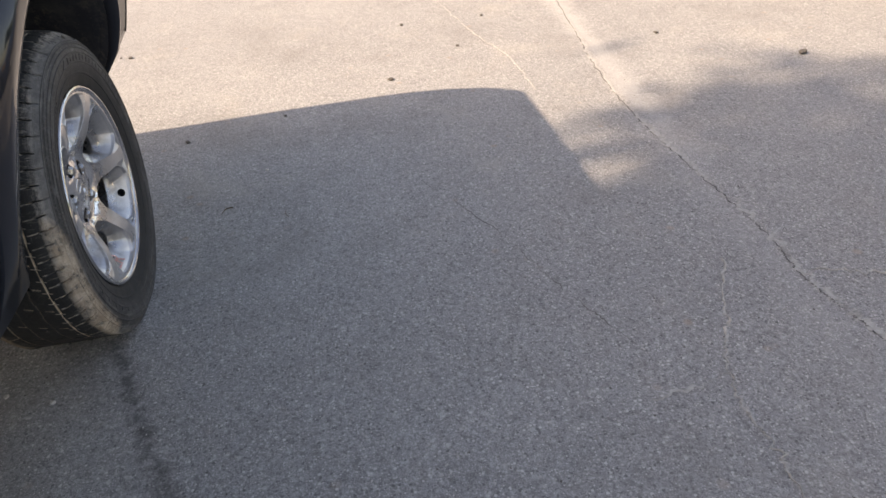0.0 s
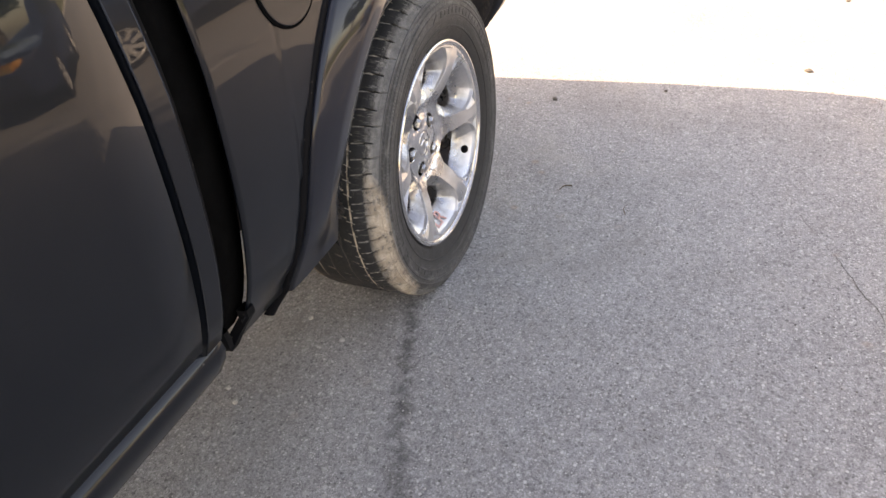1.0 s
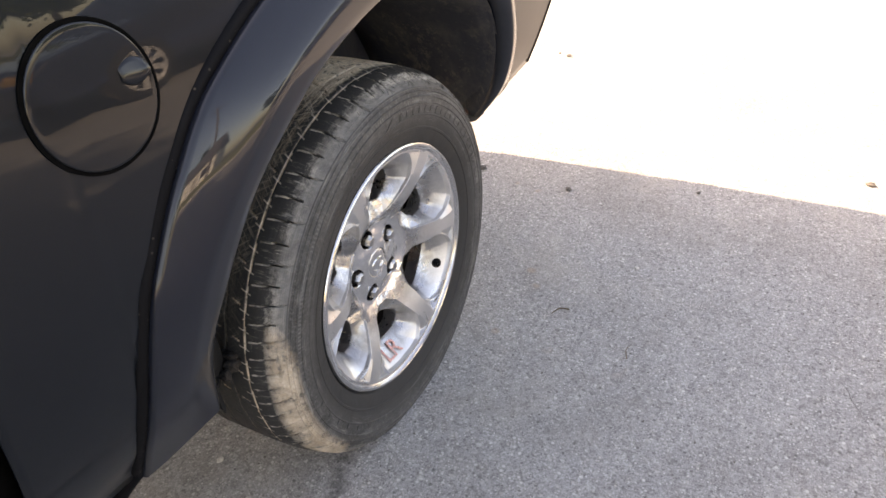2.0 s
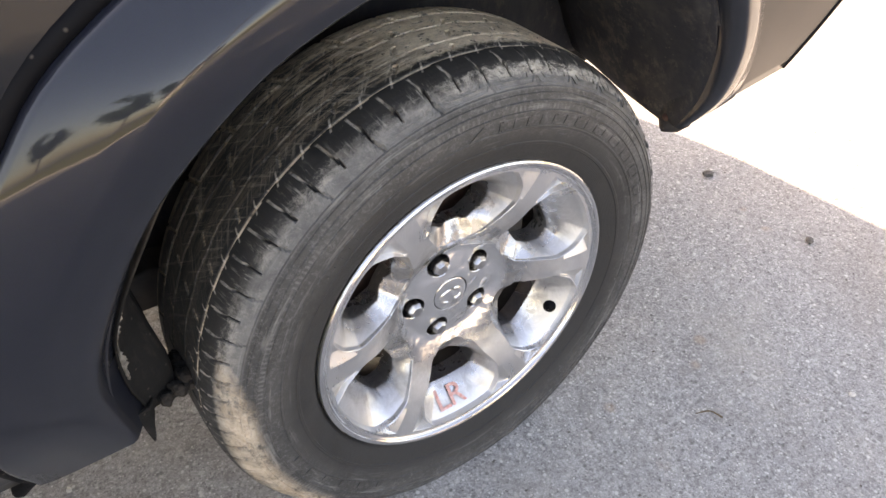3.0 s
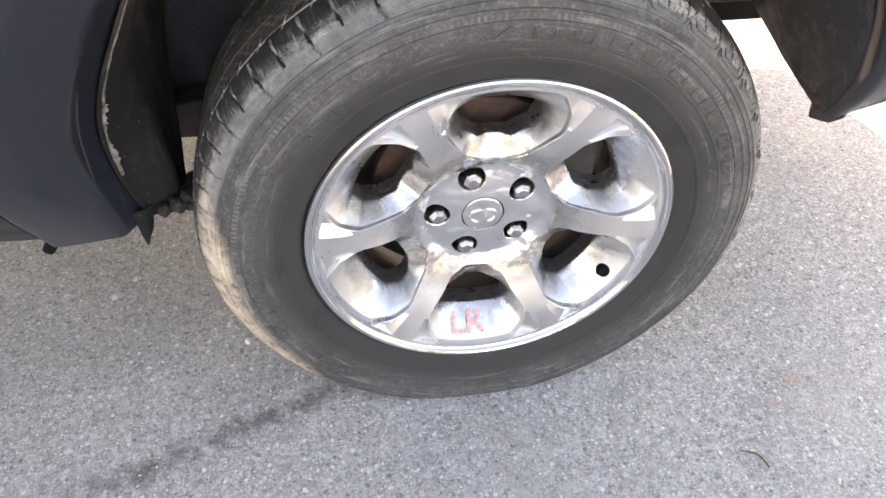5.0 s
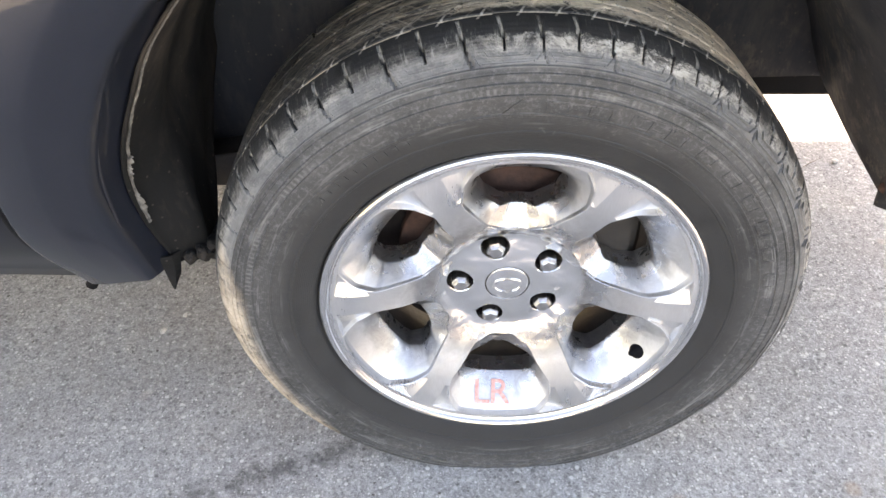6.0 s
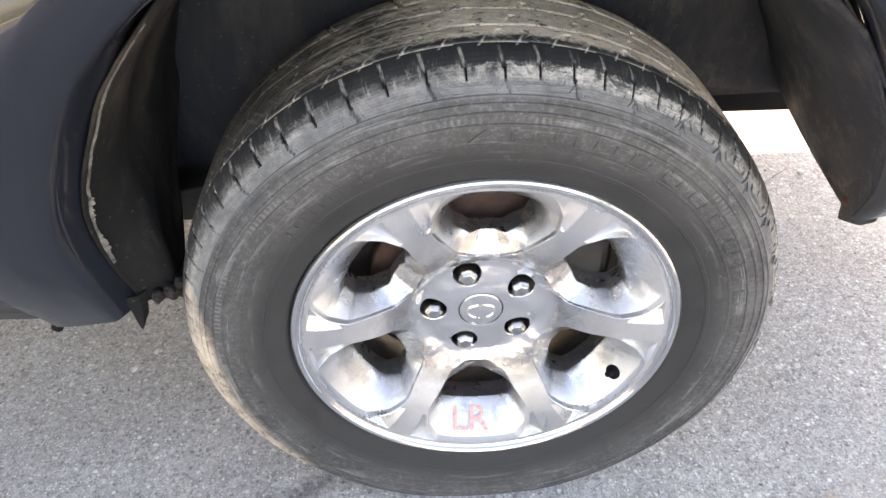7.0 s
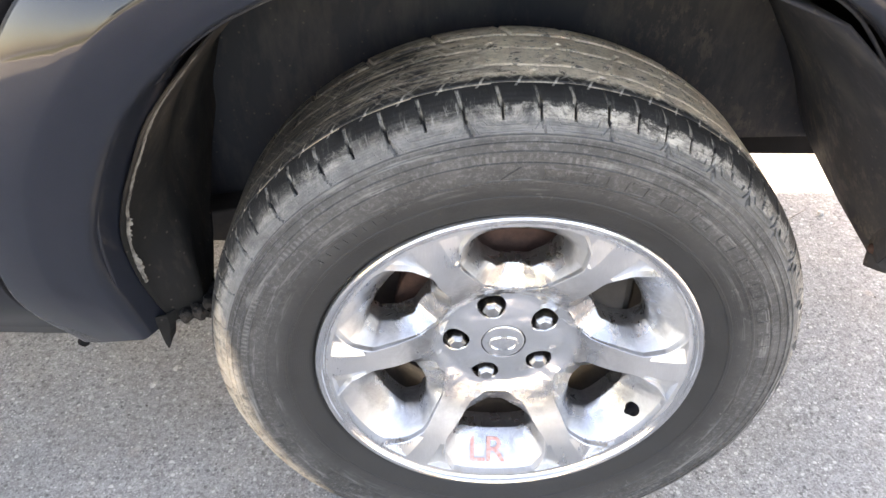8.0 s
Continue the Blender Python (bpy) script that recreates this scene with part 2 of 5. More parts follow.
def make_chrome():
    s = Shader("chrome", 0.1, 0.92)
    x, y, z = s.split()
    r = s.math("SQRT", s.math("ADD", s.math("MULTIPLY", x, x), s.math("MULTIPLY", z, z)))
    haze = s.noise(13, 6, 0.7)
    # short fine scratches on the flat spoke faces, a clear polish elsewhere
    scratch = s.noise(120, 4, 0.75, (4.5, 0.4, 0.7))
    flat = s.math("MULTIPLY", s.ramp(y, 0.047, 0.036), s.ramp(r, 0.125, 0.15))
    flat = s.math("MULTIPLY", flat, s.ramp(r, 0.262, 0.255))
    flat = s.math("MULTIPLY", flat, s.ramp(s.noise(7, 4), 0.35, 0.6, 0.35, 1.0))
    col = s.mix(s.ramp(haze, 0.45, 0.8, 0.0, 0.3), (0.56, 0.555, 0.555), (0.45, 0.44, 0.435))
    col = s.mix(s.math("MULTIPLY", flat, 0.8), col, (0.70, 0.695, 0.695))
    col = s.mix(s.math("MULTIPLY", flat, s.ramp(scratch, 0.42, 0.62, 0.45, 0.0)), col, (0.54, 0.535, 0.53))
    col = s.mix(s.ramp(s.cells(130), 0.03, 0.08, 0.12, 0.0), col, (0.3, 0.26, 0.22))
    # brake dust in uneven streaks, darker with depth to paint in the windows' shade
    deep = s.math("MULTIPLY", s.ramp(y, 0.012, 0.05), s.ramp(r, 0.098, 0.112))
    grime_and_shade = s.math("MULTIPLY", deep, s.ramp(s.noise(34, 6, 0.75, warp=0.5), 0.36, 0.62, 0.25, 0.95))
    col = s.mix(grime_and_shade, col, (0.30, 0.29, 0.285))
    col = s.mix(s.ramp(r, 0.098, 0.112, 0.8, 0.0), col, (0.74, 0.735, 0.73))
    # shade down in the nut wells, put into the colour as a dark brown
    well_shade = s.math("MULTIPLY", s.ramp(y, 0.0665, 0.078), s.ramp(r, 0.094, 0.097, 1.0, 0.0))
    col = s.mix(s.math("MULTIPLY", well_shade, 0.9), col, (0.085, 0.075, 0.068))
    rough = s.math("ADD", s.ramp(haze, 0.35, 0.75, 0.09, 0.22), s.math("MULTIPLY", grime_and_shade, 0.26))
    s.color(col)
    s.set("Roughness", s.math("ADD", rough, s.math("MULTIPLY", flat, s.ramp(scratch, 0.3, 0.7, 0.20, 0.40))))
    s.bump(s.noise(5, 3), 0.004, 0.12)
    # the thin cladding is wavy, most of all round the hub
    s.bump(s.math("MULTIPLY", s.noise(26, 2, 0.4), s.ramp(r, 0.10, 0.15, 1.0, 0.12)), 0.012, 0.8)
    return s.m


def make_tyre():
    s = Shader("tyre_rubber", 0.78)
    x, y, z = s.split()
    r = s.math("SQRT", s.math("ADD", s.math("MULTIPLY", x, x), s.math("MULTIPLY", z, z)))
    turn = s.math("ARCTAN2", z, x)
    # coordinates that run round the tyre and across it
    round_way = s.vector(s.math("MULTIPLY", turn, 0.4), y, s.math("MULTIPLY", r, 1.0))
    streaks = s.vector(s.math("MULTIPLY", turn, 0.06), y, s.math("MULTIPLY", r, 1.0))
    scuff = s.noise(26, 6, 0.72, (1, 1, 1), 0.6)
    fine = s.noise(150, 4, 0.7)
    col = s.mix(s.ramp(scuff, 0.35, 0.75), (0.012, 0.0118, 0.0116), (0.028, 0.0272, 0.026))
    tan = s.mix(s.ramp(s.noise(60, 6, 0.8, where=round_way), 0.40, 0.62), (0.62, 0.49, 0.355), (0.90, 0.755, 0.575))
    # grey weathering on the side wall, with fine rings and scuffs
    bloom = s.math("MULTIPLY", s.ramp(r, 0.300, 0.362), s.ramp(s.noise(9, 6, 0.7), 0.36, 0.68, 0.12, 0.75))
    bloom = s.math("MULTIPLY", bloom, s.ramp(y, 0.0, 0.010, 1.0, 0.0))
    col = s.mix(bloom, col, (0.098, 0.095, 0.091))
    upper = s.math("MULTIPLY", s.ramp(r, 0.384, 0.389), s.ramp(y, 0.006, 0.013, 1.0, 0.0))
    col = s.mix(s.math("MULTIPLY", upper, s.ramp(s.noise(22, 6, 0.75), 0.34, 0.62, 0.35, 0.95)), col, (0.150, 0.146, 0.140))
    col = s.mix(s.math("MULTIPLY", s.ramp(s.noise(60, 5, 0.8, (1, 1, 1), 0.8), 0.62, 0.7, 0.0, 0.4), s.ramp(r, 0.30, 0.33)), col, (0.24, 0.23, 0.21))
    rings = s.math("MULTIPLY", s.ramp(s.noise(95, 3, 0.7, where=s.vector(s.math("MULTIPLY", turn, 0.03), 0.0, r)), 0.56, 0.68), s.ramp(r, 0.312, 0.34))
    col = s.mix(s.math("MULTIPLY", rings, s.ramp(y, 0.0, 0.01, 0.45, 0.0)), col, (0.26, 0.255, 0.24))
    # chalky mottling and a serrated ring on the upper wall
    chalk = s.math("MULTIPLY", s.ramp(s.noise(130, 6, 0.85), 0.50, 0.66, 0.0, 0.42), s.math("MULTIPLY", s.ramp(r, 0.318, 0.35), s.ramp(y, 0.004, 0.010, 1.0, 0.0)))
    col = s.mix(chalk, col, (0.21, 0.205, 0.195))
    teeth = s.math("ABSOLUTE", s.math("ADD", s.math("FRACT", s.math("MULTIPLY", turn, 300 / (2 * math.pi))), -0.5))
    teeth = s.math("MULTIPLY", s.ramp(teeth, 0.16, 0.26, 1.0, 0.0), s.math("MULTIPLY", s.ramp(r, 0.3592, 0.3600), s.ramp(r, 0.3660, 0.3668, 1.0, 0.0)))
    teeth = s.math("MULTIPLY", teeth, s.ramp(s.noise(16, 4, 0.7), 0.50, 0.64, 0.0, 0.32))
    col = s.mix(teeth, col, (0.22, 0.215, 0.205))
    # dry brushed scuffs running up the black rib
    brush = s.noise(150, 4, 0.8, where=s.vector(s.math("MULTIPLY", turn, 0.4), s.math("MULTIPLY", y, 0.12), 0.0))
    brush = s.math("MULTIPLY", s.ramp(brush, 0.54, 0.64), s.math("MULTIPLY", s.ramp(y, 0.008, 0.012), s.ramp(y, 0.020, 0.048, 0.75, 0.0)))
    brush = s.math("MULTIPLY", brush, s.ramp(s.noise(12, 4, 0.7), 0.42, 0.60, 0.15, 1.0))
    col = s.mix(brush, col, (0.30, 0.285, 0.255))
    # scraped pale dust low on the shoulder, with a ragged upper edge; the rib above stays black
    ragged = s.math("ADD", y, s.math("MULTIPLY", s.math("ADD", s.noise(70, 6, 0.85, where=round_way), -0.5), 0.034))
    foot = s.math("ADD", r, s.math("MULTIPLY", s.math("ADD", s.noise(55, 6, 0.85, where=round_way), -0.5), 0.014))
    low = s.math("MULTIPLY", s.ramp(foot, 0.3975, 0.4010), s.ramp(ragged, 0.0185, 0.0215, 1.0, 0.0))
    low = s.math("MULTIPLY", low, s.ramp(s.noise(30, 8, 0.9, warp=0.6), 0.44, 0.53, 0.06, 1.0))
    low = s.math("MULTIPLY", low, s.ramp(s.noise(120, 5, 0.85, where=s.vector(s.math("MULTIPLY", turn, 0.14), y, r)), 0.36, 0.50, 0.30, 1.0))
    low = s.math("MULTIPLY", low, s.ramp(s.noise(7, 3, 0.6), 0.40, 0.54, 0.30, 1.0))
    low = s.math("MULTIPLY", low, s.ramp(x, -0.30, 0.02, 0.40, 1.0))
    smear = s.math("MULTIPLY", s.ramp(r, 0.388, 0.395), s.ramp(ragged, 0.010, 0.014, 1.0, 0.0))
    smear = s.math("MULTIPLY", smear, s.ramp(s.noise(34, 7, 0.9, warp=0.6), 0.50, 0.60, 0.0, 0.6))
    col = s.mix(smear, col, (0.26, 0.245, 0.22))
    col = s.mix(low, col, s.mix(s.ramp(scuff, 0.38, 0.66), (0.30, 0.28, 0.245), (0.56, 0.525, 0.46)))
    # dust in the grooves and slots, and streaks of tan dirt over the inner tread
    rise = s.math("SUBTRACT", 1.0, s.math("EXPONENT", s.math("DIVIDE", s.math("SUBTRACT", 0.008, y), 0.022)))
    rise = s.math("MULTIPLY", rise, s.ramp(s.math("DIVIDE", z, r), -0.80, -0.40))
    crown = s.math("ADD", 0.4025, s.math("MULTIPLY", rise, 0.0195))
    below = s.math("SUBTRACT", crown, r)
    groove = s.math("MULTIPLY", s.ramp(below, 0.0010, 0.0022), s.ramp(y, 0.046, 0.050))
    groove = s.math("MULTIPLY", groove, s.math("MULTIPLY", s.ramp(scuff, 0.25, 0.5, 0.5, 1.0), s.ramp(y, 0.064, 0.076, 1.0, 0.35)))
    # slots across the shoulder rib: dusty at the top, black where they run out over the edge
    phase = s.math("ADD", s.math("MULTIPLY", turn, 34 / (2 * math.pi)), s.math("MULTIPLY", s.math("SINE", s.math("ADD", s.math("MULTIPLY", turn, 3.0), -2.618)), 0.29))
    beat = s.math("ADD", s.math("MULTIPLY", s.math("ADD", phase, s.math("MULTIPLY", s.math("ADD", y, -0.008), -1.47)), 2.0), 0.42)
    beat = s.math("ABSOLUTE", s.math("ADD", s.math("FRACT", beat), -0.5))
    on_rib = s.math("MULTIPLY", s.ramp(y, 0.021, 0.027), s.ramp(y, 0.046, 0.049, 1.0, 0.0))
    slot = s.math("MULTIPLY", s.ramp(beat, 0.030, 0.055, 1.0, 0.0), on_rib)
    slot = s.math("MULTIPLY", slot, s.ramp(s.noise(40, 4, 0.7), 0.38, 0.58, 0.15, 0.75))
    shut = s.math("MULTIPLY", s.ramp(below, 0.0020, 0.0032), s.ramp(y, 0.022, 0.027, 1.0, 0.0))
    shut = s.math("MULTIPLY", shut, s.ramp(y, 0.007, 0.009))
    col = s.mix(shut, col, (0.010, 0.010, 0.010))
    # short slanting nicks across the groove
    nick = s.math("ADD", s.math("MULTIPLY", phase, 2.0), s.math("MULTIPLY", s.math("ADD", y, -0.055), 11.0))
    nick = s.math("ABSOLUTE", s.math("ADD", s.math("FRACT", s.math("ADD", nick, -0.10)), -0.5))
    nick = s.math("MULTIPLY", s.ramp(nick, 0.025, 0.045, 1.0, 0.0), s.math("MULTIPLY", s.ramp(y, 0.0455, 0.047), s.ramp(y, 0.064, 0.067, 1.0, 0.0)))
    marks = s.math("MAXIMUM", slot, s.math("MULTIPLY", nick, 0.75))
    col = s.mix(marks, col, (0.46, 0.42, 0.36))
    thick = s.ramp(s.math("ADD", x, s.math("MULTIPLY", s.noise(40, 4, 0.7, where=streaks), 0.30)), 0.03, 0.14)
    edge = s.math("ADD", y, s.math("MULTIPLY", s.math("ADD", s.noise(20, 5, 0.8, where=round_way), -0.5), 0.03))
    inner = s.math("MULTIPLY", s.ramp(edge, 0.064, 0.074), s.ramp(r, 0.39, 0.398))
    thin = s.ramp(s.noise(120, 5, 0.8, where=streaks), 0.44, 0.56, 0.0, s.ramp(z, 0.12, 0.36, 0.05, 0.85))
    thin = s.math("MULTIPLY", thin, s.ramp(x, -0.24, 0.02, 0.15, 1.0))
    caked = s.math("MULTIPLY", s.ramp(s.noise(90, 5, 0.8, where=streaks), 0.32, 0.40, 0.45, 1.0), s.ramp(s.noise(45, 6, 0.85, where=round_way), 0.37, 0.43, 0.22, 1.0))
    cover = s.math("ADD", s.math("MULTIPLY", thin, s.math("SUBTRACT", 1.0, thick)), s.math("MULTIPLY", caked, thick))
    inner = s.math("MULTIPLY", inner, cover)
    # flaked pits in the caked mud
    pits = s.ramp(s.noise(85, 4, 0.75, where=s.vector(s.math("MULTIPLY", turn, 0.22), y, 0.0)), 0.415, 0.385)
    inner = s.math("MULTIPLY", inner, s.math("SUBTRACT", 1.0, s.math("MULTIPLY", pits, 0.85)))
    # crossing scuffs dragged over the dirty tread
    one = s.math("ADD", s.math("MULTIPLY", turn, 0.4), s.math("MULTIPLY", y, 0.9))
    two = s.math("SUBTRACT", s.math("MULTIPLY", turn, 0.4), s.math("MULTIPLY", y, 0.7))
    for along, across in ((one, two), (two, one)):
        drag = s.ramp(s.noise(110, 4, 0.75, where=s.vector(s.math("MULTIPLY", along, 0.07), across, 0.0)), 0.56, 0.61)
        drag = s.math("MULTIPLY", drag, s.math("MULTIPLY", s.ramp(edge, 0.056, 0.066), s.ramp(r, 0.392, 0.4)))
        drag = s.math("MULTIPLY", drag, s.ramp(z, 0.06, 0.30, 0.08, 0.8))
        drag = s.math("MULTIPLY", drag, s.ramp(x, -0.26, 0.06, 0.35, 1.0))
        col = s.mix(drag, col, s.mix(s.ramp(scuff, 0.4, 0.62), (0.22, 0.195, 0.16), (0.50, 0.455, 0.39)))
    dust = s.math("MAXIMUM", s.math("MULTIPLY", groove, s.ramp(s.noise(38, 5, 0.8), 0.36, 0.54, 0.15, 0.9)), inner)
    col = s.mix(dust, col, tan)
    # dried mud caked on the leading lower shoulder
    lead = s.math("ADD", s.math("MULTIPLY", x, -0.966), s.math("MULTIPLY", z, -0.26))
    lead = s.math("ADD", lead, s.math("MULTIPLY", s.math("ADD", s.noise(22, 6, 0.75), -0.5), 0.05))
    mud = s.math("MULTIPLY", s.ramp(lead, 0.330, 0.352), s.math("MULTIPLY", s.ramp(r, 0.362, 0.380), s.ramp(y, 0.022, 0.008)))
    mud = s.math("MULTIPLY", mud, s.ramp(s.noise(30, 6, 0.85), 0.37, 0.50, 0.12, 1.0))
    col = s.mix(s.math("MULTIPLY", mud, 0.96), col, s.mix(s.ramp(scuff, 0.36, 0.62), (0.34, 0.26, 0.185), (0.60, 0.50, 0.39)))
    s.color(col)
    s.set("Roughness", s.ramp(scuff, 0.3, 0.8, 0.6, 0.92))
    s.bump(fine, 0.0012, 0.5)
    s.bump(s.math("MULTIPLY", inner, s.noise(60, 5, 0.8, where=round_way)), 0.004, 0.6)
    s.bump(s.math("MULTIPLY", mud, s.noise(70, 4, 0.7)), 0.006, 0.8)
    s.bump(s.math("SINE", s.math("MULTIPLY", r, 2600.0)), 0.0003, 0.25)
    return s.m


def make_plain(name, a, b, scale=20, rough=0.7, metal=0.0, bump=0.002, coat=0.0):
    s = Shader(name, rough, metal, coat)
    n = s.noise(scale, 5, 0.65)
    s.color(s.mix(s.ramp(n, 0.35, 0.7), a, b))
    s.bump(s.noise(scale * 4, 4), bump, 0.5)
    return s.m


asphalt = make_asphalt()
paint = make_paint(coat=0.6)
scuffed_paint = make_paint("scuffed_slate_paint", (0.0080, 0.0100, 0.0158), 0.35)
liner_black = make_black("wheelhouse_plastic", (0.020, 0.0215, 0.027), (0.095, 0.088, 0.08), 0.65, flakes=0.4)
liner_black.node_tree.nodes["Principled BSDF"].inputs["Specular IOR Level"].default_value = 0.2
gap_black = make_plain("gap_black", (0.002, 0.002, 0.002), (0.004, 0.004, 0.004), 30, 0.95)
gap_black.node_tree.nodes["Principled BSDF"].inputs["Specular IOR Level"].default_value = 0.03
dirty_black = make_black("muddy_plastic", (0.010, 0.0095, 0.009), (0.095, 0.075, 0.06), 0.65, 0.85)
dirty_black.node_tree.nodes["Principled BSDF"].inputs["Specular IOR Level"].default_value = 0.2
seal_black = make_black("rubber_seal", (0.004, 0.004, 0.005), (0.03, 0.028, 0.025), 0.12, 0.7)
seal_black.node_tree.nodes["Principled BSDF"].inputs["Specular IOR Level"].default_value = 0.1
chrome = make_chrome()
tyre_rubber = make_tyre()
nut_metal = make_plain("nut_chrome", (0.42, 0.41, 0.40), (0.58, 0.57, 0.56), 90, 0.26, 1.0, 0.0004)
barrel_metal = make_plain("dull_aluminium", (0.03, 0.026, 0.023), (0.075, 0.06, 0.05), 24, 0.6, 0.3)
rust = make_plain("rusty_iron", (0.045, 0.022, 0.016), (0.11, 0.055, 0.04), 40, 0.8, 0.2)
shield_brown = make_plain("rusty_shield", (0.022, 0.015, 0.012), (0.062, 0.042, 0.034), 22, 0.85)
frame_black = make_plain("chassis_paint", (0.015, 0.014, 0.013), (0.05, 0.041, 0.035), 14, 0.75)
red_crayon = make_plain("red_crayon", (0.60, 0.25, 0.21), (0.74, 0.5, 0.46), 160, 0.8)
scratch_pale = make_plain("bared_plastic", (0.05, 0.045, 0.04), (0.25, 0.23, 0.20), 60, 0.85)
sand_fill = make_plain("crumbled_sand", (0.31, 0.30, 0.275), (0.47, 0.45, 0.415), 60, 0.95, 0.0, 0.004)
crack_dark = make_plain("crack_dirt", (0.07, 0.065, 0.06), (0.2, 0.19, 0.175), 50, 0.95)
stone_pale = make_plain("pale_stone", (0.38, 0.36, 0.33), (0.6, 0.57, 0.52), 200, 0.9)
stone_dark = make_plain("dark_stone", (0.06, 0.055, 0.05), (0.16, 0.14, 0.12), 200, 0.9)
dry_leaf = make_plain("dry_leaf", (0.07, 0.05, 0.03), (0.16, 0.11, 0.06), 90, 0.85)
bark = make_plain("bark", (0.09, 0.07, 0.055), (0.2, 0.165, 0.13), 12, 0.95, 0.0, 0.02)
leaf_green = make_plain("foliage", (0.035, 0.07, 0.02), (0.1, 0.14, 0.04), 3, 0.6)
grass_green = make_plain("dry_grass", (0.12, 0.14, 0.045), (0.3, 0.27, 0.11), 6, 0.9, 0.0, 0.03)
kerb_concrete = make_plain("kerb_concrete", (0.42, 0.41, 0.38), (0.55, 0.53, 0.49), 9, 0.9)
white_siding = make_plain("white_siding", (0.7, 0.69, 0.66), (0.8, 0.79, 0.77), 3, 0.7)
roof_shingle = make_plain("roof_shingle", (0.07, 0.065, 0.06), (0.13, 0.12, 0.115), 8, 0.9)
car_blue = make_paint("dark_blue_paint", (0.02, 0.03, 0.06), 0.1)
glass_dark = make_plain("tinted_glass", (0.01, 0.012, 0.014), (0.014, 0.016, 0.018), 2, 0.05, 0.0, 0.0)
silver_paint = make_plain("silver_paint", (0.5, 0.5, 0.5), (0.62, 0.62, 0.61), 40, 0.35, 0.2, 0.0004)
lamp_amber = make_plain("amber_lens", (0.6, 0.25, 0.03), (0.7, 0.35, 0.06), 30, 0.15, 0.0, 0.0, 1.0)

# ---- ground ----
ground = mesh_object("ground", [(-300, -300, 0), (300, -300, 0), (300, 300, 0), (-300, 300, 0)], [(0, 1, 2, 3)], asphalt)
tagged(ground, "worn pale grey asphalt yard with coarse aggregate and an oil trail", "ground", kind="structure")


def ribbon(name, path, width, lift, material, label, seed, steps):
    """A crumbled, uneven strip that follows a crack in the ground."""
    rnd = random.Random(seed)
    pts = smooth_path([(x, y, 0) for x, y in path], steps)
    rows = []
    for i, p in enumerate(pts):
        d = (pts[min(i + 1, steps)] - pts[max(i - 1, 0)]).normalized()
        n = Vector((-d.y, d.x, 0))
        wander = n * (width * 0.9 + 0.005) * (noise.noise(Vector((i * 0.21, seed, 0))) + 0.7 * (rnd.random() - 0.5))
        fade = min(1.0, max(0.12, 0.75 + 1.6 * noise.noise(Vector((i * 0.07, seed * 3.1, 4)))))
        a, b = width * fade * (0.2 + 0.5 * rnd.random()), width * fade * (0.2 + 0.5 * rnd.random())
        c = p + wander
        rows.append([tuple(c - n * a), tuple(c - n * a * 0.4 + Vector((0, 0, lift * (0.4 + rnd.random() * 0.6)))),
                     tuple(c + n * b * 0.3 + Vector((0, 0, lift * (0.3 + rnd.random() * 0.7)))), tuple(c + n * b)])
    rows = [[(x, y, z + 0.0012) for x, y, z in row] for row in rows]
    v, f = sheet(rows)
    return tagged(mesh_object(name, v, f, material), label, "crack", "cracks in the asphalt", "structure")


MAIN = [(5.0, -2.5), (2.285, -2.089), (1.319, -1.935), (0.732, -1.885), (0.207, -1.893), (-0.2, -1.907), (-0.41, -1.885), (-0.59, -1.9), (-0.712, -1.919), (-1.3, -2.0), (-2.4, -2.06)]
ribbon("ground_crack", MAIN, 0.024, 0.0014, sand_fill, "long crack filled with pale crumbled sand", 3, 420)
ribbon("ground_crack", [(x, y + 0.012) for x, y in MAIN], 0.006, 0.001, crack_dark, "thin dark edge of a crack in asphalt", 4, 420)
ribbon("ground_crack", [(-0.3, -1.70), (-0.562, -1.572), (-0.735, -1.485), (-0.877, -1.461), (-0.977, -1.468), (-1.092, -1.452), (-1.6, -1.42)], 0.010, 0.003, sand_fill, "narrow branching crack with pale grit", 5, 130)
ribbon("ground_crack", [(-0.735, -1.485), (-0.76, -1.38), (-0.774, -1.265)], 0.012, 0.002, sand_fill, "short scuffed crack with pale grit", 6, 30)
ribbon("ground_crack", [(-0.41, -1.90), (-0.44, -2.0), (-0.476, -2.1), (-0.46, -2.5), (-0.52, -3.2)], 0.010, 0.003, sand_fill, "side crack running off a longer crack", 7, 90)
ribbon("ground_crack", [(2.9, -1.40), (2.074, -1.485), (1.638, -1.567), (1.146, -1.57)], 0.009, 0.002, sand_fill, "faint pale crack across worn asphalt", 8, 110)
ribbon("ground_crack", [(0.45, -0.92), (0.05, -1.10), (-0.214, -1.178), (-0.368, -1.229), (-0.609, -1.324)], 0.0040, 0.0005, crack_dark, "faint dark hairline crack in asphalt", 9, 110)

# ---- the truck ----
WHEEL_Z = 0.371
truck = new("pickup_truck")
tagged(truck, "dark slate grey pickup truck with chrome wheels parked on asphalt", "pickup truck")
SIDE = [(0.33, 0.118), (0.40, 0.085), (0.46, 0.045), (0.55, 0.010), (0.7, -0.020), (0.9, -0.034), (1.0, -0.028), (1.1, -0.014), (1.22, 0.012), (1.30, 0.045)]
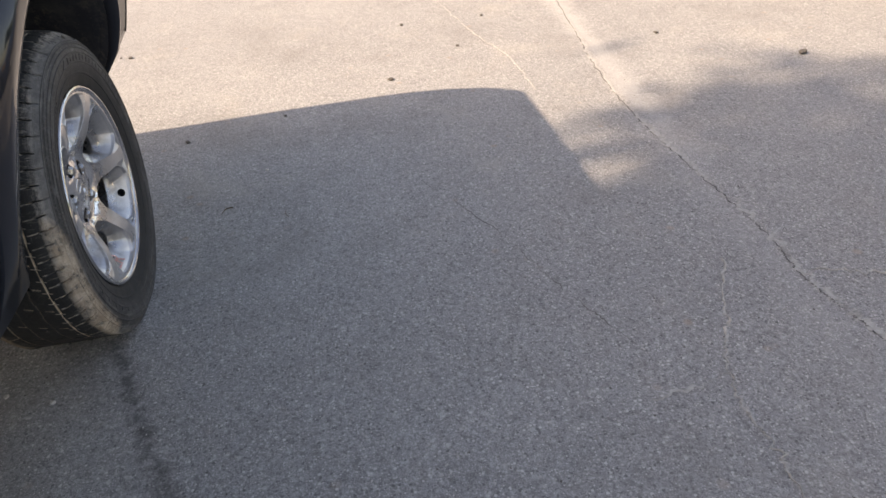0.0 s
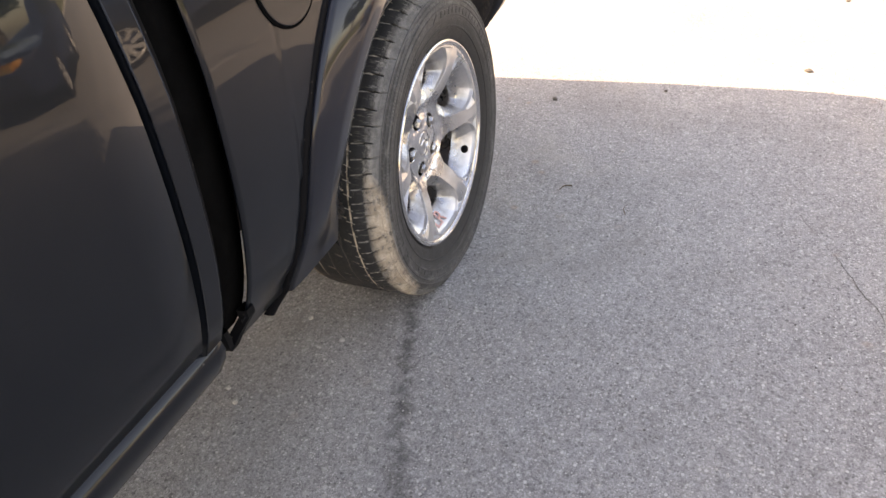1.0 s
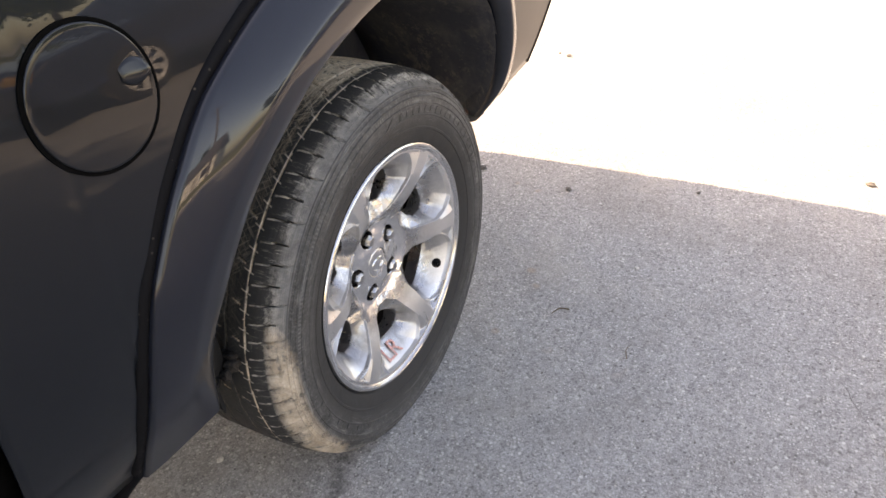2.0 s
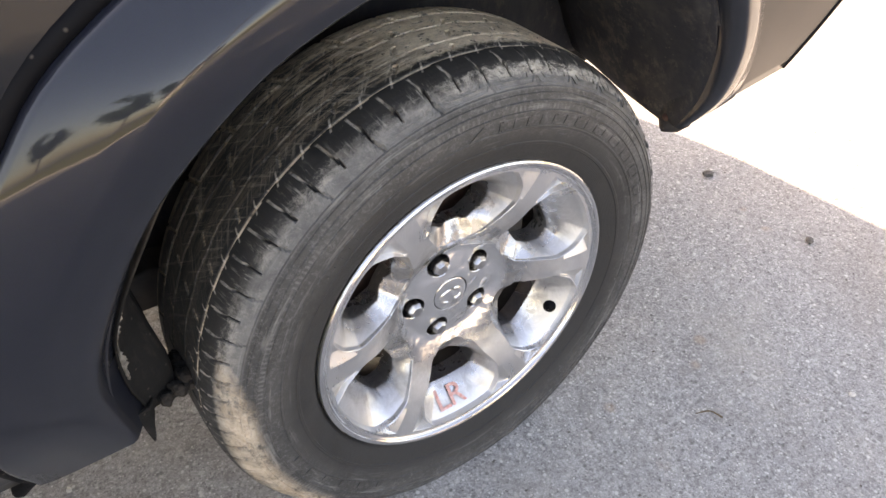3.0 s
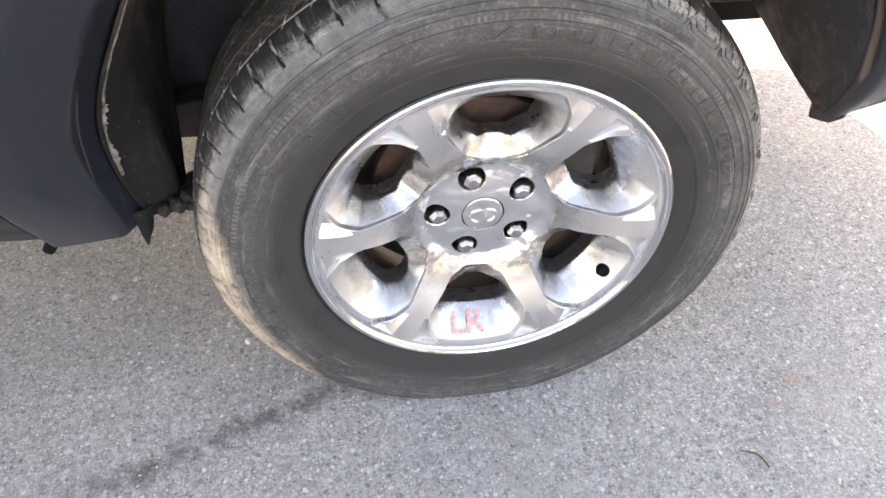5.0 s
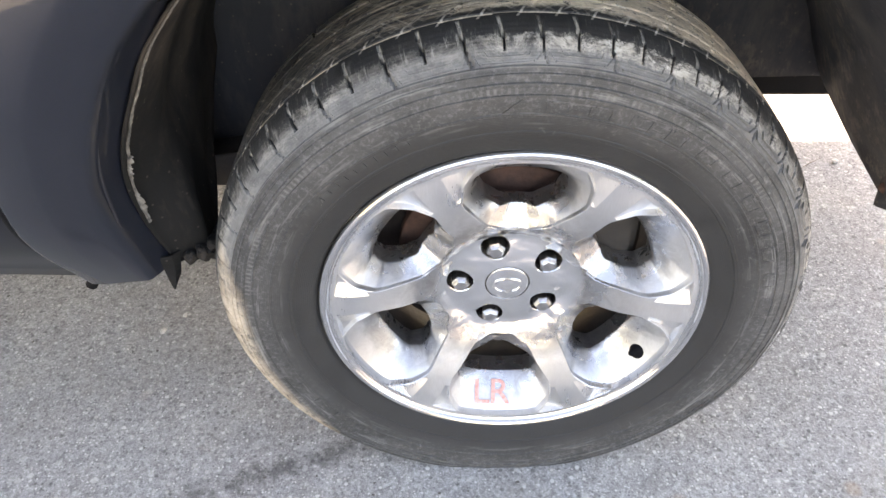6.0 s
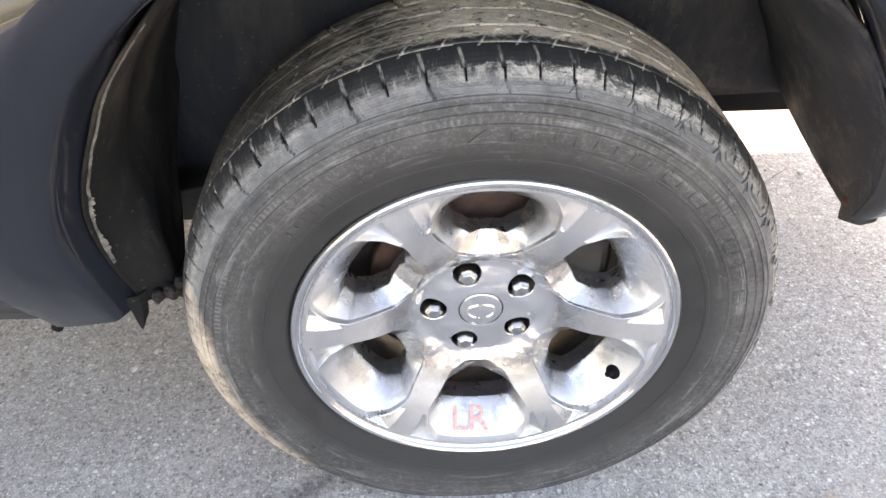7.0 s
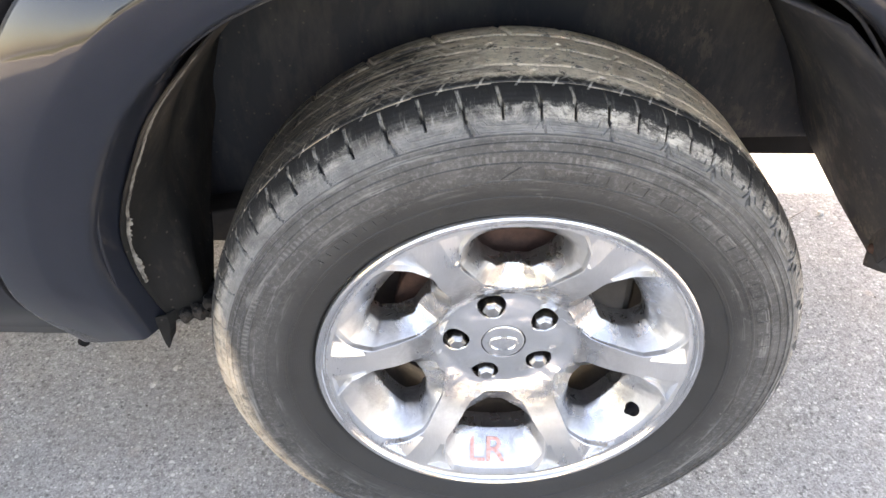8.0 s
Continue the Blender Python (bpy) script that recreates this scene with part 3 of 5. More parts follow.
# the arch's rim and the outer seam of its flare, from the front foot over the top to the rear foot
INNER = [(-0.506, 0.030, 0.420), (-0.515, -0.005, 0.557), (-0.485, -0.035, 0.668), (-0.416, -0.060, 0.790), (-0.32, -0.080, 0.884), (-0.239, -0.087, 0.930),
         (-0.12, -0.092, 0.968), (0.0, -0.093, 0.980), (0.12, -0.092, 0.968), (0.235, -0.086, 0.930), (0.328, -0.070, 0.858), (0.419, -0.044, 0.728), (0.480, 0.000, 0.600), (0.512, 0.058, 0.502)]
OUTER = [(-0.635, 0.100, 0.360), (-0.641, 0.018, 0.523), (-0.606, -0.018, 0.703), (-0.572, -0.024, 0.778), (-0.515, -0.030, 0.868), (-0.426, -0.030, 0.955),
         (-0.23, -0.024, 1.050), (0.0, -0.018, 1.085), (0.22, -0.022, 1.055), (0.385, -0.028, 0.965), (0.46, -0.028, 0.865), (0.527, -0.018, 0.735), (0.558, -0.002, 0.640), (0.562, 0.012, 0.582)]
ARC = 78
inner, outer = smooth_path(INNER, ARC), smooth_path(OUTER, ARC)


def surface_y(z):
    return eased(SIDE, z)


def arch_top(x):
    """The height under which the bed side is cut away for the wheel arch."""
    best = [p.z for a, b in zip(outer, outer[1:]) for p in [a.lerp(b, (x - a.x) / (b.x - a.x) if abs(b.x - a.x) > 1e-6 else 0)] if min(a.x, b.x) <= x <= max(a.x, b.x)]
    return max(best) if best else None


def bed_side():
    xs = sorted({round(-0.815 + 0.012 * i, 4) for i in range(141)} | {0.87})
    rows = []
    for x in xs:
        top = arch_top(x)
        low = top - 0.012 if top and top > 0.55 else (0.375 - (x + 0.815) * 0.08 if x < 0 else 0.583)
        if x > 0 and not (top and top > 0.62):
            low = 0.582 + 0.15 * max(0.0, x - 0.57) + max(0.0, x - 0.685) * 1.2
        crest = 1.30 - 0.075 * max(0.0, (x - 0.76) / 0.11) ** 2
        hook = max(0.0, (x - 0.79) / 0.08) ** 2
        rows.append([(x, surface_y(z) + 0.05 * hook, z) for z in (low + (crest - low) * (k / 36) for k in range(37))])
    v, f = sheet(rows)
    ob = mesh_object("bed_side", v, f, paint, truck, True)
    return solidify(ob, 0.004, 1)


def body_sheet(name, x0, x1, z0, z1, material=None, out=0.0, turn=0.012, label=""):
    """A panel on the body's side, with its vertical edges turned in."""
    rows = []
    n = 24
    for x, d in [(x0, turn * 2), (x0 + 0.0015, turn * 0.3), (x0 + 0.005, 0.0)] + [(x0 + (x1 - x0) * k / 14, 0.0) for k in range(1, 14)] + [(x1 - 0.005, 0.0), (x1 - 0.0015, turn * 0.3), (x1, turn * 2)]:
        col = [(x, surface_y(z0) + 0.03, z0 + 0.002)] if turn else []
        rows.append(col + [(x, surface_y(z) - out + d, z) for z in (z0 + (z1 - z0) * k / n for k in range(n + 1))])
    v, f = sheet(rows)
    return mesh_object(name, v, f, material or paint, truck, True, label)


def flare():
    """The moulded arch flare: lip, bulging face with a crease, and a stepped outer edge."""
    rows = []
    for i, (p, q) in enumerate(zip(inner, outer)):
        s = i / ARC
        bulge = 0.030 * math.sin(math.pi * min(1, max(0, s))) ** 0.8
        d = q - p
        front = min(1.0, max(0.0, (-p.x - 0.25) / 0.15))
        row = [p + Vector((0.024 * front, 0.045, 0)) + d * 0.08 * (1 - front), p + Vector((0.006 * front, 0.014, 0)), p + Vector((0, 0.003, 0)) + d * 0.01]
        # towards the rear the face stands out at the lip and falls back to the seam
        rear = min(1.0, max(0.0, (s - 0.58) / 0.16))
        for t, b, c in ((0.06, 0.10, 1.60), (0.2, 0.34, 1.62), (0.38, 0.62, 1.50), (0.47, 0.72, 1.38), (0.52, 0.70, 1.24), (0.64, 0.56, 0.86), (0.82, 0.33, 0.40), (0.95, 0.14, 0.14), (0.985, 0.06, 0.06)):
            b += (c - b) * rear
            row.append(p + d * t + Vector((0, -bulge * b - 0.013 * min(1, t * 1.3), 0)))
        row.append(q + Vector((0, -0.009, 0)))
        row.append(q + Vector((0, 0.012, 0)))
        rows.append([tuple(c) for c in row])
    v, f = sheet(rows)
    return mesh_object("wheel_flare", v, f, scuffed_paint, truck, True, "glossy slate grey wheel arch flare with fine scratches")


def strip_along(points, half, out, name, material, label=""):
    """A rounded rubber strip along a path on the body."""
    rows = []
    for i, p in enumerate(points):
        d = (points[min(i + 1, len(points) - 1)] - points[max(i - 1, 0)]).normalized()
        n = Vector((d.z, 0, -d.x))
        rows.append([tuple(p + n * half * c + Vector((0, -out * s + 0.004, 0))) for c, s in ((-1.0, -1.0), (-1.0, 0.3), (-0.6, 0.9), (0.0, 1.0), (0.6, 0.9), (1.0, 0.3), (1.0, -1.0))])
    v, f = sheet(rows)
    return mesh_object(name, v, f, material, truck, True, label)


bed_side()
flare()
front_seam = [p for p in outer if p.x < -0.05]
tail = [Vector((-0.635, 0.100, 0.360)), Vector((-0.652, 0.118, 0.335)), Vector((-0.668, 0.13, 0.312))]
strip_along(tail[::-1] + [p + Vector((-0.0065, -0.002, 0.003)) for p in front_seam[1:]], 0.0098, 0.009, "flare_seal", seal_black, "black rubber seal along the flare")
strip_along([p + Vector((0.004, 0.0, 0.002)) for p in outer if p.x > 0.0 and p.z > 0.62], 0.004, 0.003, "flare_seal", seal_black)

strip_along([Vector((x, surface_y(0.600 + max(0.0, x - 0.685) * 1.35) - 0.002, 0.600 + max(0.0, x - 0.685) * 1.35)) for x in (0.685 + 0.02 * i for i in range(10))], 0.006, 0.004, "corner_trim", seal_black, "black trim on the bed's rear corner")

# cab: rear door, corner pillar and sill
body_sheet("rear_door", -2.1, -0.938, 0.497, 1.30, label="dark grey door panel with soft reflections")
body_sheet("cab_corner", -0.932, -0.884, 0.47, 1.30)
# sill under the door, bulging out at its lower half
rows = []
for x in (-2.1, -1.6, -1.2, -0.95, -0.905, -0.888, -0.884):
    e = 0.012 if x == -0.884 else 0.0
    rows.append([(x, y + e, z) for y, z in ((0.085, 0.494), (0.062, 0.482), (0.042, 0.468), (0.038, 0.450), (0.046, 0.425), (0.070, 0.385), (0.100, 0.352), (0.125, 0.338), (0.20, 0.335))])
v, f = sheet(rows)
mesh_object("sill", v, f, paint, truck, True, "dusty slate grey sill panel below the door")
rows = [[(x, 0.113 + 0.0012 * math.sin(31 * x), 0.3435), (x, 0.117, 0.3395)] for x in (-2.1 + 0.05 * i for i in range(24))]
v, f = sheet(rows)
solidify(mesh_object("sill_edge", v, f, scratch_pale, truck, False, "bared pale edge along the sill"), 0.003, 1)
rows = [[(-0.943 + 0.002 * k / 6, surface_y(0.455 - 0.012 * k) - 0.009, 0.463 - 0.010 * k), (-0.9395 + 0.002 * k / 6, surface_y(0.455 - 0.012 * k) - 0.009, 0.463 - 0.010 * k)] for k in range(7)]
v, f = sheet(rows)
solidify(mesh_object("chip_mark", v, f, scratch_pale, truck, False, "short pale paint chip"), 0.002, 1)
# the gap between cab and bed: a black sheet for its shade, black seals and dangling bracket
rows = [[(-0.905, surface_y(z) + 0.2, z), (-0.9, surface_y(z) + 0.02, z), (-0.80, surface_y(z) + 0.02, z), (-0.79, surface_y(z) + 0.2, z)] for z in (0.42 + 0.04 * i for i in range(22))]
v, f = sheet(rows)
solidify(mesh_object("gap_shade", v, f, gap_black, truck, True, "black sheet standing for the shade in the gap between cab and bed"), 0.004, -1)
strip_along([Vector((-0.874, surface_y(z) + 0.022, z)) for z in (0.45 + 0.05 * i for i in range(17))], 0.011, 0.010, "cab_seal", seal_black, "black rubber seal at the cab's rear edge")
bracket = [(-0.875, 0.045, 0.475), (-0.86, 0.060, 0.440), (-0.845, 0.078, 0.405), (-0.832, 0.088, 0.385)]
rows = [[(x + dx, y + dy, z) for dx, dy in ((-0.012, 0.012), (-0.006, -0.006), (0.006, -0.006), (0.012, 0.012))] for x, y, z in bracket]
v, f = sheet(rows, True)
mesh_object("bracket", v, f, seal_black, truck, False, "bent black bracket under the cab corner")
bracket = [(-0.812, 0.040, 0.480), (-0.800, 0.052, 0.450), (-0.812, 0.075, 0.415), (-0.830, 0.088, 0.385)]
rows = [[(x + dx, y + dy, z) for dx, dy in ((-0.014, 0.012), (-0.010, -0.008), (0.010, -0.008), (0.012, 0.012))] for x, y, z in bracket]
v, f = sheet(rows, True)
mesh_object("bracket", v, f, seal_black, truck)

# fuel door: a round lid in a black ring, with a finger scoop
FX, FZ, FR = -0.585, 0.985, 0.0800


def on_side(x, z, out):
    return (x, surface_y(z) - out, z)


rows = []
for r, out in ((FR + 0.0020, -0.001), (FR + 0.0018, 0.0022), (FR + 0.0004, 0.0022), (FR - 0.0046, 0.0020)):
    rows.append([on_side(FX + r * math.cos(2 * math.pi * k / 72), FZ + r * math.sin(2 * math.pi * k / 72), out) for k in range(72)])
v, f = sheet(rows, True)
mesh_object("fuel_door_ring", v, f, gap_black, truck, False, "black ring round the fuel door")
rows = []
for r, out in ((FR - 0.0030, 0.0010), (FR - 0.0031, 0.0030), (FR - 0.0034, 0.0034), (FR - 0.0048, 0.0036), (FR - 0.010, 0.0036), (FR * 0.7, 0.0036), (FR * 0.4, 0.0036), (FR * 0.15, 0.0036), (0.0005, 0.0036)):
    rows.append([on_side(FX + r * math.cos(2 * math.pi * k / 72), FZ + r * math.sin(2 * math.pi * k / 72), out) for k in range(72)])
v, f = sheet(rows, True)
lid = mesh_object("fuel_door", v, f, paint, truck, True, "round slate grey fuel filler lid")
rows = []
for i in range(9):
    a = i / 8
    w = 0.016 * math.sin(math.pi * (0.12 + 0.76 * a)) ** 0.7
    x = FX + FR - 0.044 + 0.036 * a
    rows.append([on_side(x, FZ + 0.012 + w * c, 0.0034 + 0.007 * s * (0.35 + 0.65 * a)) for c, s in ((-1, 0), (-0.75, 0.8), (-0.3, 1.0), (0.2, 0.75), (0.6, 0.3), (1, 0))])
v, f = sheet(rows)
solidify(mesh_object("finger_scoop", v, f, paint, lid, True), 0.002, 1)

# wheelhouse liner
def liner():
    rows = []
    for i, p in enumerate(inner):
        s = i / ARC
        start = p.y + 0.012
        front = s < 0.5
        row = []
        for k in range(13):
            y = start + (0.46 - start) * k / 12
            z = p.z
            if front:
                low = 0.445 + max(0.0, y - 0.17) * 2.2
            else:
                low = 0.50 + max(0.0, y - 0.10) * 0.42
            q = Vector((p.x * (1.0 + 0.05 * min(1, k / 3)), y, max(z + 0.012 * min(1, k / 3), low)))
            if z < low:
                t = (low - z)
                q.x = p.x * 1.05 if front else p.x * 1.05 - 0.5 * t
            q.z += 0.006 * noise.noise(Vector((q.x * 9, y * 9, q.z * 9)))
            q.x += 0.010 * noise.noise(Vector((q.x * 7 + 5, y * 7, q.z * 7)))
            row.append(tuple(q))
        rows.append(row)
    v, f = sheet(rows)
    return solidify(mesh_object("wheelhouse_liner", v, f, liner_black, truck, True, "dusty black plastic wheelhouse liner"), 0.003, 1)


liner()
roof = sorted([(p.x * 1.06, p.z + 0.03) for p in inner if p.z > 0.5])
foot = [(-0.56, 0.38), (-0.42, 0.402), (-0.36, 0.45), (-0.1, 0.49), (0.2, 0.54), (0.62, 0.545)]
rows = []
for k in range(60):
    x = -0.524 + (0.545 + 0.524) * k / 59
    a, b = lerp(foot, x), max(lerp(roof, x), lerp(foot, x) + 0.02)
    rows.append([(x, 0.36 + 0.004 * noise.noise(Vector((x * 6, m, 0))), a + (b - a) * m / 12) for m in range(13)])
v, f = sheet(rows)
solidify(mesh_object("wheelhouse_wall", v, f, liner_black, truck, True), 0.004, -1)

# mud flap behind the wheel, hanging from the flare's rear foot
flap_rows = []
for (x, y0, y1, z) in ((0.535, 0.078, 0.118, 0.480), (0.537, 0.062, 0.134, 0.497), (0.534, 0.056, 0.30, 0.503), (0.515, 0.034, 0.355, 0.55), (0.489, 0.014, 0.36, 0.60), (0.470, -0.006, 0.36, 0.645), (0.442, -0.026, 0.36, 0.700), (0.398, -0.045, 0.36, 0.765), (0.345, -0.056, 0.36, 0.830), (0.265, -0.070, 0.36, 0.895), (0.14, -0.080, 0.36, 0.945), (0.0, -0.080, 0.36, 0.965)):
    flap_rows.append([(x - 0.022 * math.sin(math.pi * k / 8) + 0.004 * noise.noise(Vector((x * 30, k, z * 12))), y0 + (y1 - y0) * k / 8, z + (0.022 * k / 8 if 0.50 < z < 0.51 else 0.0)) for k in range(9)])
v, f = sheet(flap_rows)
solidify(mesh_object("mud_flap", v, f, liner_black, truck, True, "scuffed black plastic mud flap"), 0.004, 1)
v, f = lathe([(0.0, -0.004), (0.006, -0.003), (0.008, 0.0)], 12)
rivet = mesh_object("flap_rivet", v, f, rust, truck, True, "rusty rivet")
rivet.matrix_basis = pose(0.512, 0.094, 0.512, 0, 0, -75)

# torn front liner: a bulging splash sheet from the flare's lip to the inner wall, with a pale ripped edge
FRONT = [p for p in inner if p.x < -0.2 and p.z > 0.395]
FRONT.sort(key=lambda p: p.z)


def splash(p, t, ragged=0.0):
    """A point of the splash liner at the height of a lip point, t from the lip to its inner edge."""
    z = p.z
    x1 = lerp([(0.40, -0.436), (0.5, -0.440), (0.58, -0.452), (0.66, -0.445), (0.74, -0.412), (0.80, -0.375), (0.9, -0.28)], z)
    y1 = lerp([(0.40, 0.130), (0.45, 0.155), (0.51, 0.209), (0.57, 0.30), (0.62, 0.362), (0.9, 0.362)], z)
    y0 = p.y + 0.036
    x0 = p.x + 0.004 + 0.020 * min(1.0, max(0.0, (-p.x - 0.25) / 0.15))
    s = min(1.0, t / 0.30)
    x = x0 + (x1 - x0) * s * s * (3 - 2 * s) + 0.010 * noise.noise(Vector((t * 4, z * 9, 2)))
    return Vector((x, y0 + (y1 - y0) * t, z + ragged))


rows = []
for i, p in enumerate(FRONT):
    rise = 0.0
    row = []
    for k in range(25):
        t = k / 24
        rise = 0.0
        if i < 4:
            rise = (4 - i) / 4 * (0.010 * noise.noise(Vector((k * 0.5, 3, 1))) + 0.004 * noise.noise(Vector((k * 1.3, 8, 1))))
        row.append(tuple(splash(p, t, rise)))
    rows.append(row)
v, f = sheet(rows)
solidify(mesh_object("torn_liner", v, f, dirty_black, truck, True, "torn muddy splash liner with a ripped edge"), 0.003, 0)
rnd = random.Random(4)
rows = []
fray = [p for p in FRONT if 0.50 < p.z < 0.86]
for i, p in enumerate(smooth_path([tuple(p) for p in fray], 150)):
    u = i / 150
    wide = 0.0004 + 0.0018 * max(0.0, noise.noise(Vector((i * 0.16, 2, 0))) + 0.15) * (1 - 0.5 * u) + 0.0015 * rnd.random() * (1 - 0.6 * u)
    if 0.06 < u < 0.14 or 0.24 < u < 0.34:
        wide += 0.0045 * rnd.random()
    if 0.16 < u < 0.22:
        wide = 0.0003
    side = 0.045 + 0.010 * noise.noise(Vector((i * 0.09, 7, 0)))
    c = splash(p, side) + Vector((0.002, -0.004, 0))
    rows.append([tuple(c + Vector((-wide, -0.0005, 0))), tuple(c + Vector((0, -0.0015 - 0.001 * rnd.random(), 0))), tuple(c + Vector((wide, 0.0015, 0)))])
v, f = sheet(rows)
solidify(mesh_object("ripped_edge", v, f, scratch_pale, truck, False, "pale frayed plastic edge"), 0.002, 0)
for n, (t, size, dz) in enumerate(((0.10, 0.010, 0.014), (0.20, 0.012, 0.016), (0.30, 0.013, 0.012), (0.38, 0.015, 0.016), (0.48, 0.011, 0.012), (0.58, 0.013, 0.016), (0.70, 0.010, 0.014), (0.80, 0.013, 0.016), (0.90, 0.015, 0.010), (0.97, 0.011, 0.014))):
    bm = bmesh.new()
    bmesh.ops.create_icosphere(bm, subdivisions=3, radius=size)
    for w in bm.verts:
        w.co *= 1 + 0.5 * noise.noise(w.co * 70 + Vector((n * 50, 0, 0))) + 0.35 * noise.noise(w.co * 190 + Vector((n * 30, 5, 0)))
    ob = part("mud_clod", bm, dirty_black, truck, "dark caked mud on the torn liner")
    ob.location = splash(FRONT[0], t) + Vector((0.012, -0.010, dz))
low = FRONT[0] + Vector((0.016, 0.024, 0.012))
rows = []
for k in range(7):
    u = k / 6
    w = 0.016 * (1 - u) ** 0.6 + 0.002
    rows.append([(low.x - w * 0.4, low.y - 0.004, low.z + 0.012 - 0.062 * u), (low.x + w * 0.5, low.y + 0.004 * math.sin(5 * u), low.z + 0.012 - 0.060 * u), (low.x + w, low.y + 0.012, low.z + 0.012 - 0.055 * u)])
v, f = sheet(rows)
solidify(mesh_object("hanging_tab", v, f, dirty_black, truck, False, "torn brown plastic tab"), 0.002, 0)

# chassis below: rail, spring, axle and brake
rows = [[(x, 0.374, z0), (x, 0.374, z0 + 0.09), (x, 0.46, z0 + 0.09), (x, 0.46, z0)] for x, z0 in ((-2.2, 0.50), (-0.75, 0.50), (-0.35, 0.515), (0.05, 0.515), (0.35, 0.500), (0.84, 0.490))]
v, f = sheet(rows, True)
bevelled(mesh_object("chassis_rail", v, f, seal_black, truck, False, "grimy black chassis rail"), 0.006)
rows = [[(x, 0.300, z), (x, 0.300, z + h), (x, 0.357, z + h), (x, 0.357, z)] for x, z, h in ((-0.80, 0.40, 0.07), (-0.5, 0.385, 0.058), (-0.40, 0.380, 0.078), (-0.2, 0.35, 0.06), (0.1, 0.33, 0.06))]
v, f = sheet(rows, True)
bevelled(mesh_object("leaf_spring", v, f, frame_black, truck, False, "rust-specked leaf spring"), 0.004)
v, f = sheet([[(0.04 * math.cos(a), y, WHEEL_Z + 0.04 * math.sin(a)) for a in (2 * math.pi * k / 20 for k in range(20))] for y in (0.18, 1.75)], True)
mesh_object("axle", v, f, frame_black, truck, True)
rows = [[(x, 0.62 + dy, 0.40 + dz) for dy, dz in ((-0.03, -0.03), (-0.03, 0.03), (0.03, 0.03), (0.03, -0.03))] for x in (-1.6, -0.6, -0.5, 0.75)]
v, f = sheet(rows, True)
bevelled(mesh_object("exhaust_pipe", v, f, frame_black, truck), 0.02)
v, f = lathe([(0.0, 0.105), (0.075, 0.105), (0.082, 0.112), (0.085, 0.125), (0.165, 0.125), (0.167, 0.128), (0.167, 0.150), (0.165, 0.153), (0.08, 0.153)], 72)
ob = mesh_object("brake_disc", v, f, rust, truck, True, "rusty ventilated brake disc")
ob.location = (0, 0, WHEEL_Z)
ob = part("brake_caliper", box(0.09, 0.19, 0.10, 0.175, -0.02, 0.13, 0.012), frame_black, truck, "grimy brake caliper")
ob.location = (0, 0, WHEEL_Z + 0.02)
v, f = lathe([(0.05, 0.168), (0.150, 0.168), (0.156, 0.172), (0.208, 0.172), (0.213, 0.162)], 48)
ob = mesh_object("brake_shield", v, f, shield_brown, truck, True, "rust-brown brake shield")
ob.location = (0, 0, WHEEL_Z)

# rest of the body: bed, tail, cab, all of it needed for shadow and reflection
part("bed_floor", box(-0.79, 0.88, 0.50, 1.46, 0.78, 0.81), frame_black, truck)
for y0, y1 in ((0.07, 0.50), (1.46, 1.90)):
    part("bed_floor_edge", box(-0.79, -0.64, y0, y1, 0.78, 0.81), frame_black, truck)
    part("bed_floor_edge", box(0.64, 0.88, y0, y1, 0.78, 0.81), frame_black, truck)
    part("wheel_well_top", box(-0.80, 0.84, y0 - 0.03, y1, 1.02, 1.05), frame_black, truck)
    part("wheel_well_end", box(-0.66, -0.64, y0, y1, 0.60, 1.03), frame_black, truck)
    part("wheel_well_end", box(0.64, 0.66, y0, y1, 0.60 if y0 < 1 else 0.80, 1.03), frame_black, truck)
part("wheel_well_side", box(-0.66, 0.66, 0.49, 0.51, 0.60, 1.04), frame_black, truck)
part("wheel_well_side", box(-0.66, 0.66, 1.45, 1.47, 0.60, 1.04), frame_black, truck)
part("bed_inner_side", box(-0.79, 0.82, 0.06, 0.08, 1.03, 1.29), frame_black, truck)
part("bed_inner_side", box(-0.79, 0.82, 1.87, 1.89, 1.03, 1.29), frame_black, truck)
part("bed_front_wall", box(-0.80, -0.76, 0.06, 1.90, 0.66, 1.30, 0.004), paint, truck)
gate = [(0.86, 0.775), (0.905, 0.775), (0.916, 0.84), (0.917, 1.05), (0.910, 1.15), (0.892, 1.215), (0.868, 1.25), (0.838, 1.262), (0.825, 1.20), (0.825, 0.79)]
v, f = sheet([[(x + (bow if x > 0.861 else 0.0), y, z) for x, z in gate] for y, bow in ((0.06, 0.0), (0.14, 0.04), (0.30, 0.08), (0.50, 0.10), (0.98, 0.085), (1.7, 0.035), (1.90, 0.0))], True)
f += [tuple(range(10)), tuple(range(len(v) - 1, len(v) - 11, -1))]
mesh_object("tailgate", v, f, paint, truck)
# unseen box added under the cab to block light bounced off the ground
part("bounce_block", box(-2.05, -1.0, 0.42, 0.95, 0.25, 0.50, 0.04), frame_black, truck)
part("bed_rail", box(-0.81, 0.78, 0.045, 0.12, 1.285, 1.308, 0.01), liner_black, truck)
part("bed_rail", box(-0.81, 0.90, 1.84, 1.915, 1.285, 1.312, 0.01), liner_black, truck)
part("far_bed_side", box(-0.81, 0.86, 1.93, 1.96, 0.80, 1.27, 0.012), paint, truck)
part("rear_bumper", box(0.80, 0.93, 0.36, 1.60, 0.49, 0.78, 0.03), chrome, truck)
# plain unseen box closing the underside, also against bounced light
part("underbody", box(-2.2, -0.66, 0.42, 1.60, 0.30, 0.60, 0.02), frame_black, truck)
